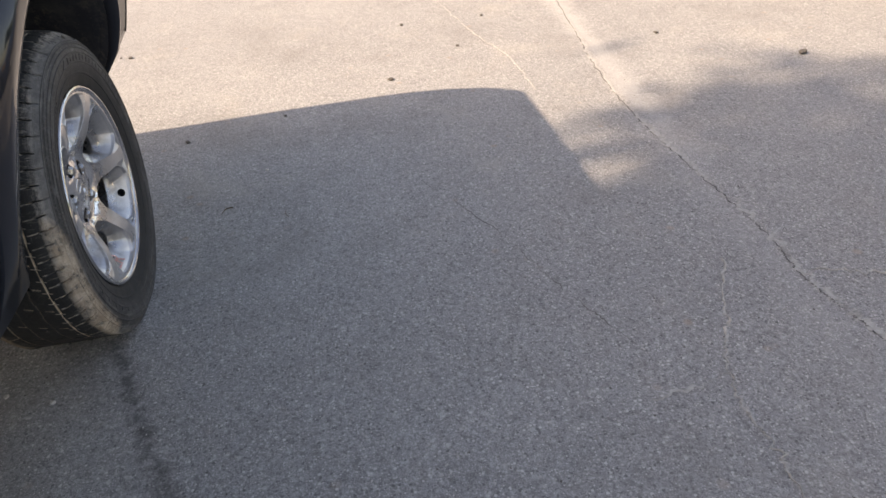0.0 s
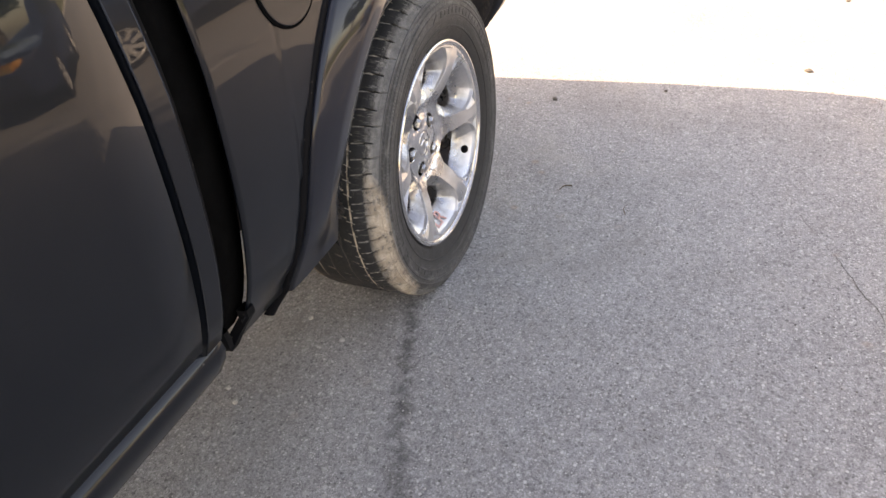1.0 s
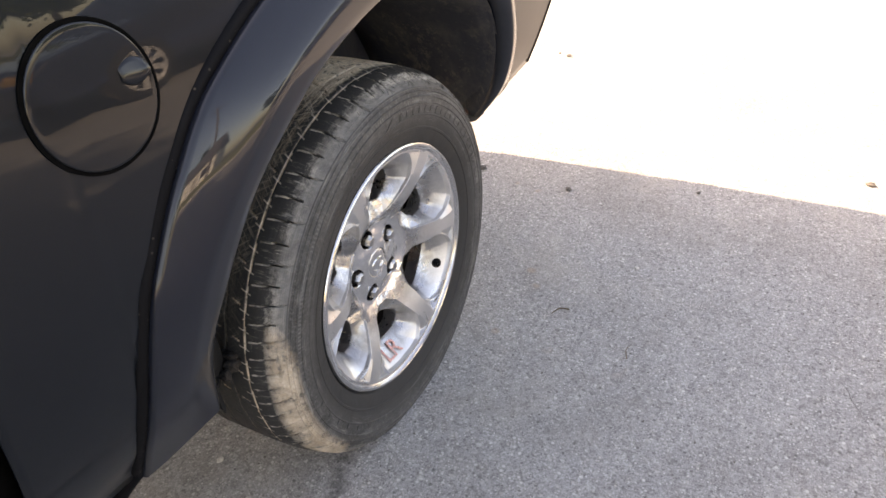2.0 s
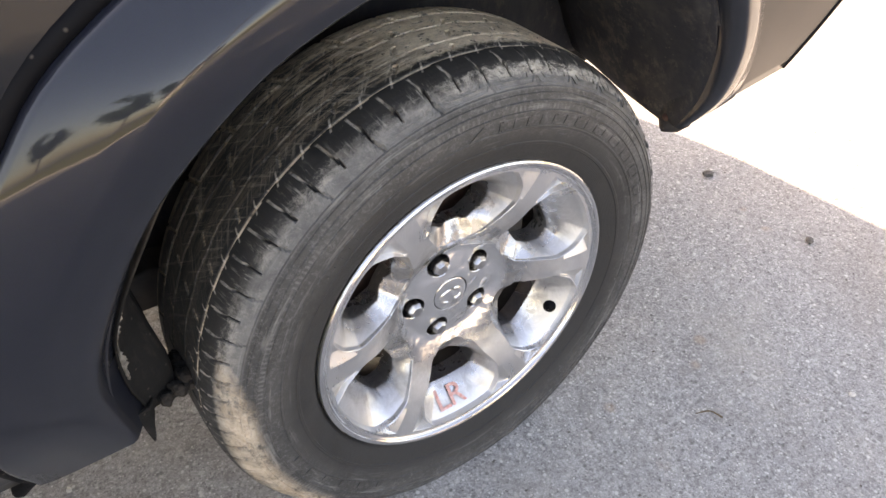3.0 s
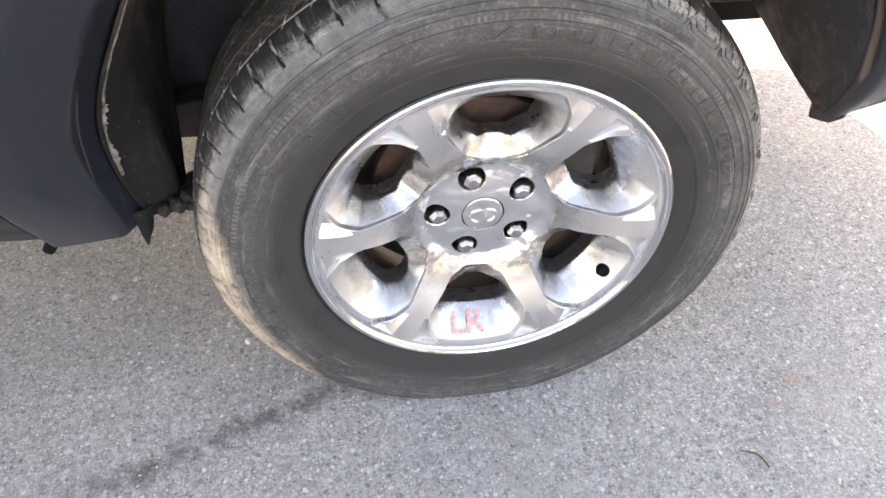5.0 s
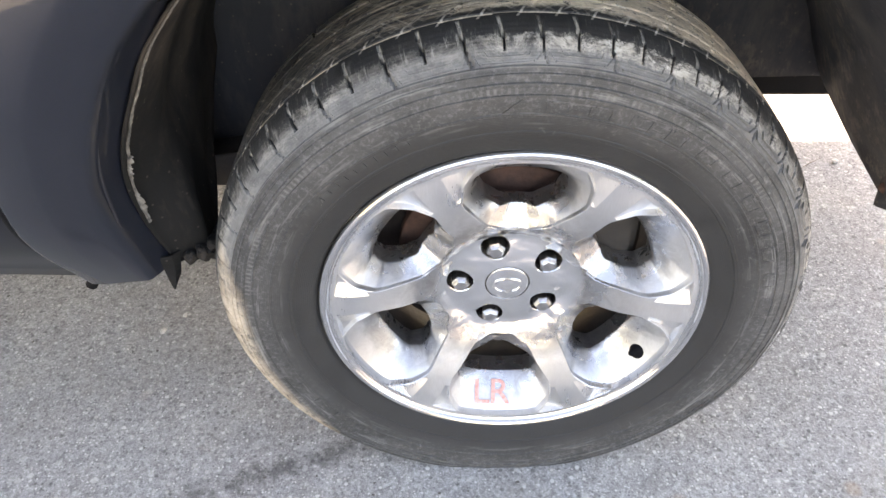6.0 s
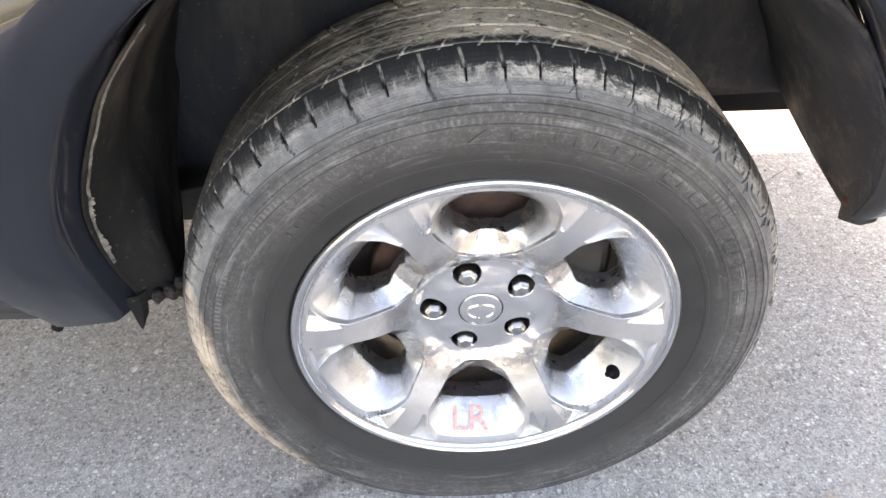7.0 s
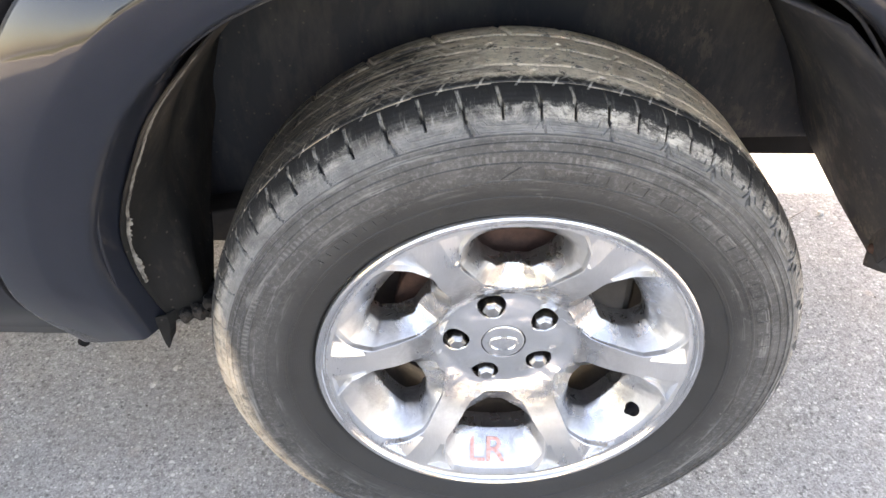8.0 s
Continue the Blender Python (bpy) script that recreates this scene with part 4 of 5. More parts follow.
for side_y, name in ((1.955, "far_door"),):
    part(name, box(-2.1, -0.89, side_y - 0.04, side_y, 0.42, 1.30, 0.012), paint, truck)
cab = [(-2.4, 1.30), (-2.15, 1.86), (-1.0, 1.92), (-0.90, 1.30)]
rows = [[(x + (0.10 if x < -2 else 0.0) * (z > 1.6), y, z) for x, z in cab] for y in (0.04, 0.12, 0.20, 1.75, 1.83, 1.91)]
rows = [[(x, 0.04 + 0.26 * (z - 1.30) / 0.6 if y < 0.15 else (1.91 - 0.26 * (z - 1.30) / 0.6 if y > 1.8 else y), z) for x, y, z in row] for row in rows]
v, f = sheet(rows)
solidify(mesh_object("cab_roof", v, f, paint, truck, False), 0.03, 0)
part("cab_rear_wall", box(-0.92, -0.89, 0.08, 1.88, 0.5, 1.31, 0.004), paint, truck)
part("side_glass", box(-2.1, -0.98, 0.13, 0.14, 1.30, 1.80), glass_dark, truck)
bonnet = [(-3.9, 0.62), (-3.85, 1.10), (-3.6, 1.20), (-2.35, 1.30), (-2.1, 1.30), (-2.1, 0.62)]
v, f = sheet([[(x, y, z) for x, z in bonnet] for y in (0.02, 1.94)], True)
f += [tuple(range(6)), tuple(range(11, 5, -1))]
bevelled(mesh_object("front_end", v, f, paint, truck), 0.05, 3)

# ---- wheels ----
SPOKE = -3.0
FACE = [(0.04, 0.0606), (0.050, 0.0612), (0.062, 0.0624), (0.076, 0.0644), (0.083, 0.0660), (0.090, 0.0656), (0.098, 0.0620), (0.108, 0.0556), (0.125, 0.0460), (0.16, 0.0285), (0.2, 0.0150), (0.23, 0.0090), (0.258, 0.0065)]
HUB = Vector((-0.003, 0.0, 0.002))
POCKET = [(0.107, -9), (0.107, 9), (0.128, 19.5), (0.192, 24.3), (0.226, 20.8), (0.2535, 14.6), (0.2535, -14.6), (0.226, -20.8), (0.192, -24.3), (0.128, -19.5)]
HOLE = [(0.1430, -9), (0.1430, 9), (0.163, 16.5), (0.188, 18.8), (0.2085, 15.2), (0.2085, -15.2), (0.188, -18.8), (0.163, -16.5)]


def rounded(poly, times=2):
    for _ in range(times):
        out = []
        for (a, b), (c, d) in zip(poly, poly[1:] + poly[:1]):
            out += [(a * 0.90 + c * 0.10, b * 0.90 + d * 0.10), (a * 0.10 + c * 0.90, b * 0.10 + d * 0.90)]
        poly = out
    return poly


def reach(poly, ox, oy, dx, dy):
    """How far a ray from inside a convex outline goes to it."""
    best = None
    for (ax, ay), (bx, by) in zip(poly, poly[1:] + poly[:1]):
        ex, ey = bx - ax, by - ay
        det = dx * -ey + dy * ex
        if abs(det) < 1e-12:
            continue
        s = ((ax - ox) * -ey + (ay - oy) * ex) / det
        u = (dx * (ay - oy) - dy * (ax - ox)) / det
        if s > 0 and -1e-6 <= u <= 1 + 1e-6:
            best = s if best is None else min(best, s)
    return best


def pocket_half(r):
    return lerp([(0.192, 24.3), (0.226, 20.8), (0.2535, 14.6)], r)


def face_y(r, d):
    """Depth of the wheel's face at a radius and an angle from the nearest window's middle, with the wedge-shaped dimples by the spoke ends."""
    y = eased(FACE, r)
    a = abs(d)
    wedge = min((25.6 - a) / 5.0, (a - pocket_half(r) - 0.6) / 0.8, (r - 0.203) / 0.014, (0.2525 - r) / 0.0025)
    return y + 0.0090 * max(0.0, min(1.0, wedge))


def at(r, deg, y):
    a = radians(deg)
    return (r * math.cos(a), y, r * math.sin(a))


STEPS = [0.014 * k for k in range(66)] + [0.93, 0.95, 0.97]


def rim_mesh(spread=480, steps=STEPS):
    pieces = []
    pocket, hole = rounded(POCKET, 2), rounded(HOLE, 2)
    scale = 0.0031
    sq = lambda poly: [((r - 0.175), d * scale) for r, d in poly]
    edge = [(0.09, -30), (0.09, 30), (0.258, 30), (0.258, -30)]
    turns = sorted({round(2 * math.pi * k / spread, 6) for k in range(spread)} | {round(math.atan2(b, a) % (2 * math.pi), 6) for a, b in sq(edge)})
    for w in range(6):
        mid = SPOKE + 30 + 60 * w
        rings = [[] for _ in range(12 + len(steps))]
        for u in turns:
            dx, dy = math.cos(u), math.sin(u)
            e, p, h = (reach(sq(poly), 0, 0, dx, dy) for poly in (edge, pocket, hole))
            spot = lambda s: (0.175 + s * dx, s * dy / scale)
            k = 0
            for t in steps:
                r, d = spot(e + (p - e) * t)
                rings[k].append(at(r, mid + d, face_y(r, d)))
                k += 1
            r, d = spot(p)
            top = eased(FACE, r)
            rings[k].append(at(r, mid + d, top + 0.0012))
            k += 1
            bed = max(0.063, top + 0.016)
            for t, m in ((0.010, 0.05), (0.025, 0.11), (0.045, 0.16), (0.25, 0.33), (0.50, 0.56), (0.72, 0.75), (0.90, 0.91), (0.97, 0.985)):
                r, d = spot(p + (h - p) * t)
                rings[k].append(at(r, mid + d, top + 0.0012 + (bed - top) * m))
                k += 1
            r, d = spot(h)
            for y in (bed + 0.003, bed + 0.013, 0.098):
                rings[k].append(at(r + (r - 0.17) * (0.03 if y > bed + 0.01 else 0.0), mid + d, y))
                k += 1
        pieces.append(sheet(rings, True))
    # hub plate with five nut wells
    edge = [(-0.026, -0.0440), (-0.026, 0.0440), (0.0202, 0.0440), (0.0202, -0.0440)]
    turns = sorted({round(2 * math.pi * k / 48, 6) for k in range(48)} | {round(math.atan2(b, a) % (2 * math.pi), 6) for a, b in edge})
    for n in range(5):
        mid = -38 + 72 * n
        rings = [[] for _ in range(8)]
        for u in turns:
            dx, dy = math.cos(u), math.sin(u)
            e = reach(edge, 0, 0, dx, dy)
            spot = lambda s: (0.0699 + s * dx, s * dy / 0.0440 * 36)
            for k, (s, extra) in enumerate(((e, 0), (e * 0.6 + 0.0200 * 0.4, 0), (0.0202 if dx > 0.9 else 0.0212, 0), (0.0200, 0.0010), (0.0196, 0.004), (0.0192, 0.016), (0.0189, 0.034), (0.002, 0.035))):
                r, d = spot(s)
                rings[k].append(at(r, mid + d, eased(FACE, r) + extra))
        pieces.append(sheet(rings, True))
    pieces.append(lathe([(0.0442, 0.0608), (0.0400, 0.0604), (0.0345, 0.0600), (0.0332, 0.0604), (0.0326, 0.072)], 96))
    # the hub sits a little off the rim's middle
    pieces = [([tuple(Vector(p) + HUB * max(0.0, min(1.0, (0.22 - math.hypot(p[0], p[2])) / 0.10))) for p in v], f) for v, f in pieces]
    pieces.append(lathe([(0.2578, 0.0066), (0.2600, 0.0052), (0.2618, 0.0030), (0.2632, 0.0026), (0.2644, 0.0004), (0.2668, -0.0010), (0.2694, -0.0010), (0.2718, 0.0004), (0.2734, 0.0030), (0.2737, 0.010), (0.265, 0.020)], 160))
    return merged(*pieces)


def pitch_phase(a):
    """Count of tread pitches round the tyre, long and short ones taking turns."""
    return a * 34 / (2 * math.pi) + 0.29 * math.sin(3 * a - 2.618)


def off_whole(value):
    return abs((value + 0.5) % 1.0 - 0.5)


def tread_depth(y, a):
    """Depth of grooves and slots in the worn tread."""
    depth = 0.0
    for centre, sway, half, deep in ((0.055, 0.0008, 0.0019, 0.0036), (0.094, 0.0020, 0.0022, 0.0014), (0.142, 0.0020, 0.0022, 0.0014), (0.182, 0.0010, 0.0022, 0.0030)):
        if abs(y - centre - sway * (abs(pitch_phase(a) % 1.0 - 0.5) * 4 - 1)) < half:
            depth = deep
    phase = pitch_phase(a)
    lean = phase - 1.47 * (y - 0.008)
    if y < 0.049:
        if off_whole(lean - 0.04) < 0.018 or off_whole(lean - 0.53) < 0.018:
            depth = max(depth, 0.0056 if y < 0.028 else 0.0020)
    elif y > 0.182:
        if (phase - y * 4) % 1.0 < 0.08:
            depth = max(depth, 0.0030)
    elif y > 0.066 and (phase + 6 * y) % 1.0 < 0.07 and (y * 26 + 0.3) % 1.0 < 0.45:
        depth = max(depth, 0.0022)
    return depth


def tread_radius(y, a):
    """Rounded shoulder and nearly flat crown, flattened towards the ground."""
    free = max(0.0, min(1.0, (math.sin(a) + 0.80) / 0.40))
    return 0.4025 + 0.0195 * (1 - math.exp((0.008 - y) / 0.022)) * free - 0.005 * (max(0.0, y - 0.19) / 0.034) ** 2


def tyre_mesh(steps, detail):
    wall = [(0.2695, 0.0160), (0.2738, 0.0050), (0.2780, 0.0015), (0.2840, -0.0008), (0.2920, -0.0040), (0.3000, -0.0066), (0.3035, -0.0076), (0.3045, -0.0092), (0.3065, -0.0097), (0.3085, -0.0102), (0.3095, -0.0094),
            (0.3200, -0.0122), (0.3315, -0.0146), (0.3325, -0.0158), (0.3345, -0.0161), (0.3355, -0.0153), (0.3480, -0.0166), (0.3555, -0.0166), (0.3562, -0.0180), (0.3580, -0.0180), (0.3588, -0.0162), (0.3675, -0.0154),
            (0.3685, -0.0168), (0.3712, -0.0162), (0.3722, -0.0140), (0.3785, -0.0120), (0.3792, -0.0132), (0.3806, -0.0126), (0.3814, -0.0108), (0.3858, -0.0085), (0.3864, -0.0096), (0.3876, -0.0090), (0.3884, -0.0064), (0.3920, -0.0034), (0.3955, 0.0002), (0.3990, 0.0042)]
    count = 100 if detail else 12
    back = [(0.4050, 0.231), (0.390, 0.243), (0.36, 0.258), (0.33, 0.256), (0.29, 0.238), (0.27, 0.215)]
    rows = []
    for i in range(steps):
        a = 2 * math.pi * i / steps
        tread = [(tread_radius(y, a) - (tread_depth(y, a) if detail else 0.0), y) for y in (0.008 + 0.216 * k / count for k in range(count + 1))]
        row = []
        for r, y in wall + tread + back:
            if detail and r > 0.391 and y < 0.0079 and off_whole(pitch_phase(a) - 1.47 * (y - 0.008) - 0.53 + max(0.0, 0.399 - r) * 6) < 0.018:
                r -= 0.0030
                y += 0.0026
            x, z = r * math.cos(a), r * math.sin(a)
            squash = max(0.0, -z - 0.24) / 0.16
            if r > 0.29 and y < 0.05:
                y -= 0.005 * squash * squash * min(1.0, (r - 0.29) / 0.05)
            row.append((x, y, max(z, -WHEEL_Z + 0.0008)))
        rows.append(row)
    v, f = sheet(rows + [rows[0]])
    n = len(rows[0])
    last = len(rows) * n
    f = [tuple(k - last if k >= last else k for k in face) for face in f]
    return v[:last], f


def nut_mesh():
    rows = [[(r * math.cos(a), y, r * math.sin(a)) for a in (math.pi / 3 * k for k in range(6))] for r, y in ((0.0136, 0.034), (0.0136, -0.0060), (0.0130, -0.0085), (0.0100, -0.0125), (0.0090, -0.0132), (0.0004, -0.0135))]
    return sheet(rows, True)


def build_wheel(detail, tyre_steps):
    v, f = rim_mesh()
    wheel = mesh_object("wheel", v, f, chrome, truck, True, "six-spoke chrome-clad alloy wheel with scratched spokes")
    bv = wheel.modifiers.new("smooth_by_angle", "EDGE_SPLIT")
    bv.split_angle = radians(17)
    v, f = tyre_mesh(tyre_steps, detail)
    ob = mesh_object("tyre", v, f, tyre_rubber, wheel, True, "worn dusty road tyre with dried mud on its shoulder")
    es = ob.modifiers.new("edges", "EDGE_SPLIT")
    es.split_angle = radians(32)
    v, f = lathe([(0.262, 0.02), (0.240, 0.040), (0.229, 0.060), (0.224, 0.10), (0.218, 0.20), (0.235, 0.225)], 64)
    mesh_object("barrel", v, f, barrel_metal, wheel, True, "dull grey inner wheel barrel")
    v, f = nut_mesh()
    for n in range(5):
        a = radians(-38 + 72 * n)
        nut = mesh_object("lug_nut", v, f, nut_metal, wheel, False)
        nut.location = Vector((0.0692 * math.cos(a), 0.0655, 0.0692 * math.sin(a))) + HUB
        nut.rotation_euler = (0, 0.4 * n, 0)
    v, f = lathe([(0.0316, 0.075), (0.0315, 0.0610), (0.0309, 0.0600), (0.029, 0.0594), (0.025, 0.0590), (0.016, 0.0583), (0.0003, 0.0580)], 96)
    cap = mesh_object("centre_cap", v, f, chrome, wheel, True, "round chrome centre cap with a raised emblem")
    cap.location = HUB
    # the raised emblem: two curled forms over a wedge
    for side in (-1, 1):
        curl = smooth_path([(side * (0.004 + 0.016 * math.sin(q)), 0.0, 0.010 - 0.012 * (1 - math.cos(q))) for q in (0.0, 0.8, 1.6, 2.3, 2.9)], 20)
        rows = []
        for q, p in enumerate(curl):
            w = 0.0040 * (1 - 0.65 * q / 20)
            t = (curl[min(q + 1, 20)] - curl[max(q - 1, 0)]).normalized()
            n = Vector((-t.z, 0, t.x))
            rows.append([tuple(p + n * w * c + Vector((0, 0.0590 - 0.0030 * h, 0))) for c, h in ((-1, 0), (-0.5, 0.8), (0, 1), (0.5, 0.8), (1, 0))])
        mesh_object("emblem_curl", *sheet(rows), chrome, cap, True)
    rows = [[(w * c, 0.0590 - 0.0028 * h, z) for c, h in ((-1, 0), (-0.5, 0.8), (0, 1), (0.5, 0.8), (1, 0))] for w, z in ((0.002, 0.011), (0.0075, 0.008), (0.0065, 0.001), (0.0045, -0.009), (0.0055, -0.014), (0.002, -0.017))]
    mesh_object("emblem_wedge", *sheet(rows), chrome, cap, True)
    v, f = lathe([(0.0008, -0.017), (0.0045, -0.0165), (0.005, -0.014), (0.005, -0.003), (0.0095, -0.0015), (0.0125, 0.0015), (0.0125, 0.010)], 24)
    stem = mesh_object("valve_stem", v, f, seal_black, wheel, True, "black rubber valve stem")
    a = radians(-31.5)
    stem.matrix_basis = Matrix.Translation((0.236 * math.cos(a), 0.032, 0.236 * math.sin(a))) @ Euler((0, -a, 0)).to_matrix().to_4x4() @ Euler((0, 0, radians(-52))).to_matrix().to_4x4()
    return wheel


wheel = build_wheel(True, 1152)
wheel.location = (0, 0, WHEEL_Z)
tyre = next(o for o in wheel.children if o.name.startswith("tyre"))

tyre.location.x = -0.003

# hand-drawn red letters on the lower window's outer facet
text = bpy.data.curves.new("crayon_letters", "FONT")
text.body, text.size, text.extrude, text.offset = "LR", 0.058, 0.0002, 0.0003
text.align_x, text.align_y = "CENTER", "CENTER"
text.space_character = 0.95
text.materials.append(red_crayon)
letters = new("crayon_letters", text)
letters.parent = wheel
letters["label"] = "red hand-drawn letters LR"
a = radians(SPOKE - 90)
radial = Vector((math.cos(a), 0, math.sin(a)))
tangent = Vector((-math.sin(a), 0, math.cos(a)))
up = (Vector((0, 0.0473, 0)) - radial * 0.0415).normalized()
normal = tangent.cross(up)
m = Matrix((tangent, up, normal)).transposed().to_4x4()
m.translation = radial * 0.2325 + Vector((0, 0.0385, 0)) + normal * 0.0042 - tangent * 0.010
letters.matrix_basis = m


def raised_bar(r, deg, w, h, lift, slant=0.0):
    """A raised block of moulded lettering on the tyre's side wall."""
    rows = []
    for k in range(4):
        t = (k / 3 - 0.5) * h
        ys = eased([(0.292, -0.0040), (0.305, -0.0085), (0.320, -0.0122), (0.334, -0.0150), (0.348, -0.0166), (0.3585, -0.0166), (0.3675, -0.0154), (0.3722, -0.0140), (0.3814, -0.0108), (0.3884, -0.0064), (0.392, -0.0034), (0.3955, 0.0002), (0.399, 0.0042), (0.4025, 0.008)], r + t)
        out = lift if 0 < k < 3 else lift * 0.7
        d = slant * t
        half = math.degrees(w / (r + t)) / 2
        rows.append([at(r + t, deg - half + d, ys + 0.002), at(r + t, deg - half * 0.92 + d, ys - out), at(r + t, deg + half * 0.92 + d, ys - out), at(r + t, deg + half + d, ys + 0.002)])
    return sheet(rows)


for k in range(11):
    deg = 84.5 - 8.0 * k
    v, f = merged(raised_bar(0.3435, deg + 2.0, 0.0035, 0.015, 0.0011), raised_bar(0.3435, deg - 2.0, 0.0035, 0.015, 0.0011), raised_bar(0.3500, deg, 0.020, 0.003, 0.0011), raised_bar(0.3370, deg, 0.020, 0.003, 0.0011))
    mesh_object("moulded_block", v, f, tyre_rubber, wheel, False)
for k in range(34):
    # where the short slot of this pitch ends
    deg = (k + 0.04) * 360 / 34
    for _ in range(6):
        deg -= (pitch_phase(math.radians(deg)) - k - 0.04) * 360 / 34
    wide = 0.0435 * (1 + 0.14 * math.cos(math.radians(3 * deg - 330)))
    half = math.degrees(wide / 0.396) / 2
    v, f = merged(raised_bar(0.3962, deg, wide, 0.0016, 0.0020), raised_bar(0.3985, deg - half, 0.0016, 0.006, 0.0020, -60), raised_bar(0.3982, deg + half, 0.0016, 0.005, 0.0020, 110),
                  raised_bar(0.3912, deg + 0.2, wide * 1.25, 0.0016, 0.0020), raised_bar(0.3940, deg + half * 1.45, 0.0016, 0.007, 0.0020, 110), raised_bar(0.3945, deg - half * 1.42, 0.0030, 0.006, 0.0018, -120))
    mesh_object("moulded_outline", v, f, tyre_rubber, wheel, False)
v, f = raised_bar(0.3435, 92.5, 0.010, 0.019, 0.0013, -220)
mesh_object("moulded_slash", v, f, tyre_rubber, wheel, False)
for k in range(10):
    v, f = raised_bar(0.326, 138 - 2.6 * k, 0.0075, 0.008, 0.0008)
    mesh_object("moulded_figure", v, f, tyre_rubber, wheel, False)
for k in range(12):
    v, f = raised_bar(0.3435, 196 + 7.5 * k, 0.017, 0.011, 0.0010)
    mesh_object("moulded_block", v, f, tyre_rubber, wheel, False)

# the truck's other wheels
spare_tyre = tyre_mesh(96, False)
for x, y, turn in ((0, 1.925, 180), (-3.57, 0.0, 0), (-3.57, 1.925, 180)):
    v, f = spare_tyre
    ob = mesh_object("wheel", *rim_mesh(96, STEPS[::6]), chrome, truck, True)
    t = mesh_object("tyre", v, f, tyre_rubber, ob, True)
    ob.matrix_basis = pose(x, y, WHEEL_Z, 0, 0, turn)

# ---- small things on the ground ----
def lump(name, x, y, size, material, label, category, seed, flat=0.6):
    bm = bmesh.new()
    bmesh.ops.create_icosphere(bm, subdivisions=2, radius=size)
    for w in bm.verts:
        w.co *= 1 + 0.45 * noise.noise(w.co / size * 1.3 + Vector((seed * 3.7, 0, 0)))
        w.co.z *= flat
        w.co.x *= 1.25
    low = min(w.co.z for w in bm.verts)
    ob = part(name, bm, material, None, "", False)
    ob.matrix_basis = pose(x, y, -low * 0.9, 0, 0, seed * 47)
    return tagged(ob, label, category, "bits lying on the asphalt")


SPOTS = [(1.088, -0.006, 0.010, 0), (1.518, -0.938, 0.012, 0), (1.118, 0.344, 0.013, 0), (-0.368, 0.287, 0.007, 1), (2.40, 0.46, 0.011, 0), (2.40, -1.11, 0.010, 0), (2.43, 0.52, 0.006, 0), (1.24, -0.42, 0.007, 0),
         (-0.69, 0.31, 0.006, 1), (-0.655, 0.355, 0.005, 1), (2.4, -1.6, 0.010, 0), (1.9, -1.35, 0.009, 0), (2.9, -2.6, 0.016, 0), (1.15, -2.9, 0.018, 0), (2.2, -3.3, 0.016, 0), (1.7, -2.4, 0.011, 0), (0.95, 0.88, 0.008, 1), (-0.42, 0.16, 0.006, 1), (0.72, -0.35, 0.006, 1)]
for n, (x, y, size, pale) in enumerate(SPOTS):
    lump("pebble", x, y, size, stone_pale if pale else stone_dark, "small pale stone lying on asphalt" if pale else "small dark clod lying on asphalt", "pebble", n + 1)


def twig(points, radius, label):
    pts = smooth_path(points, 14)
    rows = []
    for i, p in enumerate(pts):
        r = radius * (1 - 0.6 * i / 14)
        rows.append([(p.x, p.y + r * math.cos(a), p.z + r * math.sin(a) + r) for a in (math.pi / 3 * k for k in range(6))])
    v, f = sheet(rows, True)
    return tagged(mesh_object("twig", v, f, dry_leaf, None, True), label, "twig")


twig([(0.455, -0.232, 0.001), (0.447, -0.212, 0.004), (0.436, -0.203, 0.003), (0.420, -0.196, 0.001)], 0.0028, "short curled dark twig lying on asphalt")
twig([(0.80, 0.80, 0.001), (0.86, 0.86, 0.002), (0.92, 0.90, 0.001)], 0.0015, "thin dry straw lying under the truck")
twig([(0.33, -0.43, 0.001), (0.36, -0.42, 0.002), (0.385, -0.425, 0.001)], 0.0015, "pale dry straw lying on asphalt")


def grit(name, count, x0, x1, y0, y1, size, material, label, seed):
    """Loose chips strewn over the asphalt, in one mesh."""
    rnd = random.Random(seed)
    v, f = [], []
    for _ in range(count):
        x, y, s, a = rnd.uniform(x0, x1), rnd.uniform(y0, y1), size * (0.4 + rnd.random() ** 3 * 1.6), rnd.random() * 6.28
        base = len(v)
        for k in range(4):
            b = a + k * 1.57 + rnd.uniform(-0.4, 0.4)
            v.append((x + s * math.cos(b), y + s * math.sin(b) * 0.8, 0.0))
        v += [(x + s * 0.4 * math.cos(a), y + s * 0.4 * math.sin(a), s * 0.55), (x - s * 0.3 * math.cos(a), y - s * 0.3 * math.sin(a), s * 0.5)]
        f += [(base, base + 1, base + 4), (base + 1, base + 2, base + 5, base + 4), (base + 2, base + 3, base + 5), (base + 3, base, base + 4, base + 5)]
    return tagged(mesh_object(name, v, f, material), label, "grit", kind="stuff")


grit("grit", 5200, -2.2, 2.2, -2.2, 1.0, 0.0021, stone_pale, "pale loose grit on the asphalt", 11)
grit("grit", 3000, -2.2, 2.6, -2.4, 1.0, 0.0022, stone_dark, "dark loose grit on the asphalt", 12)

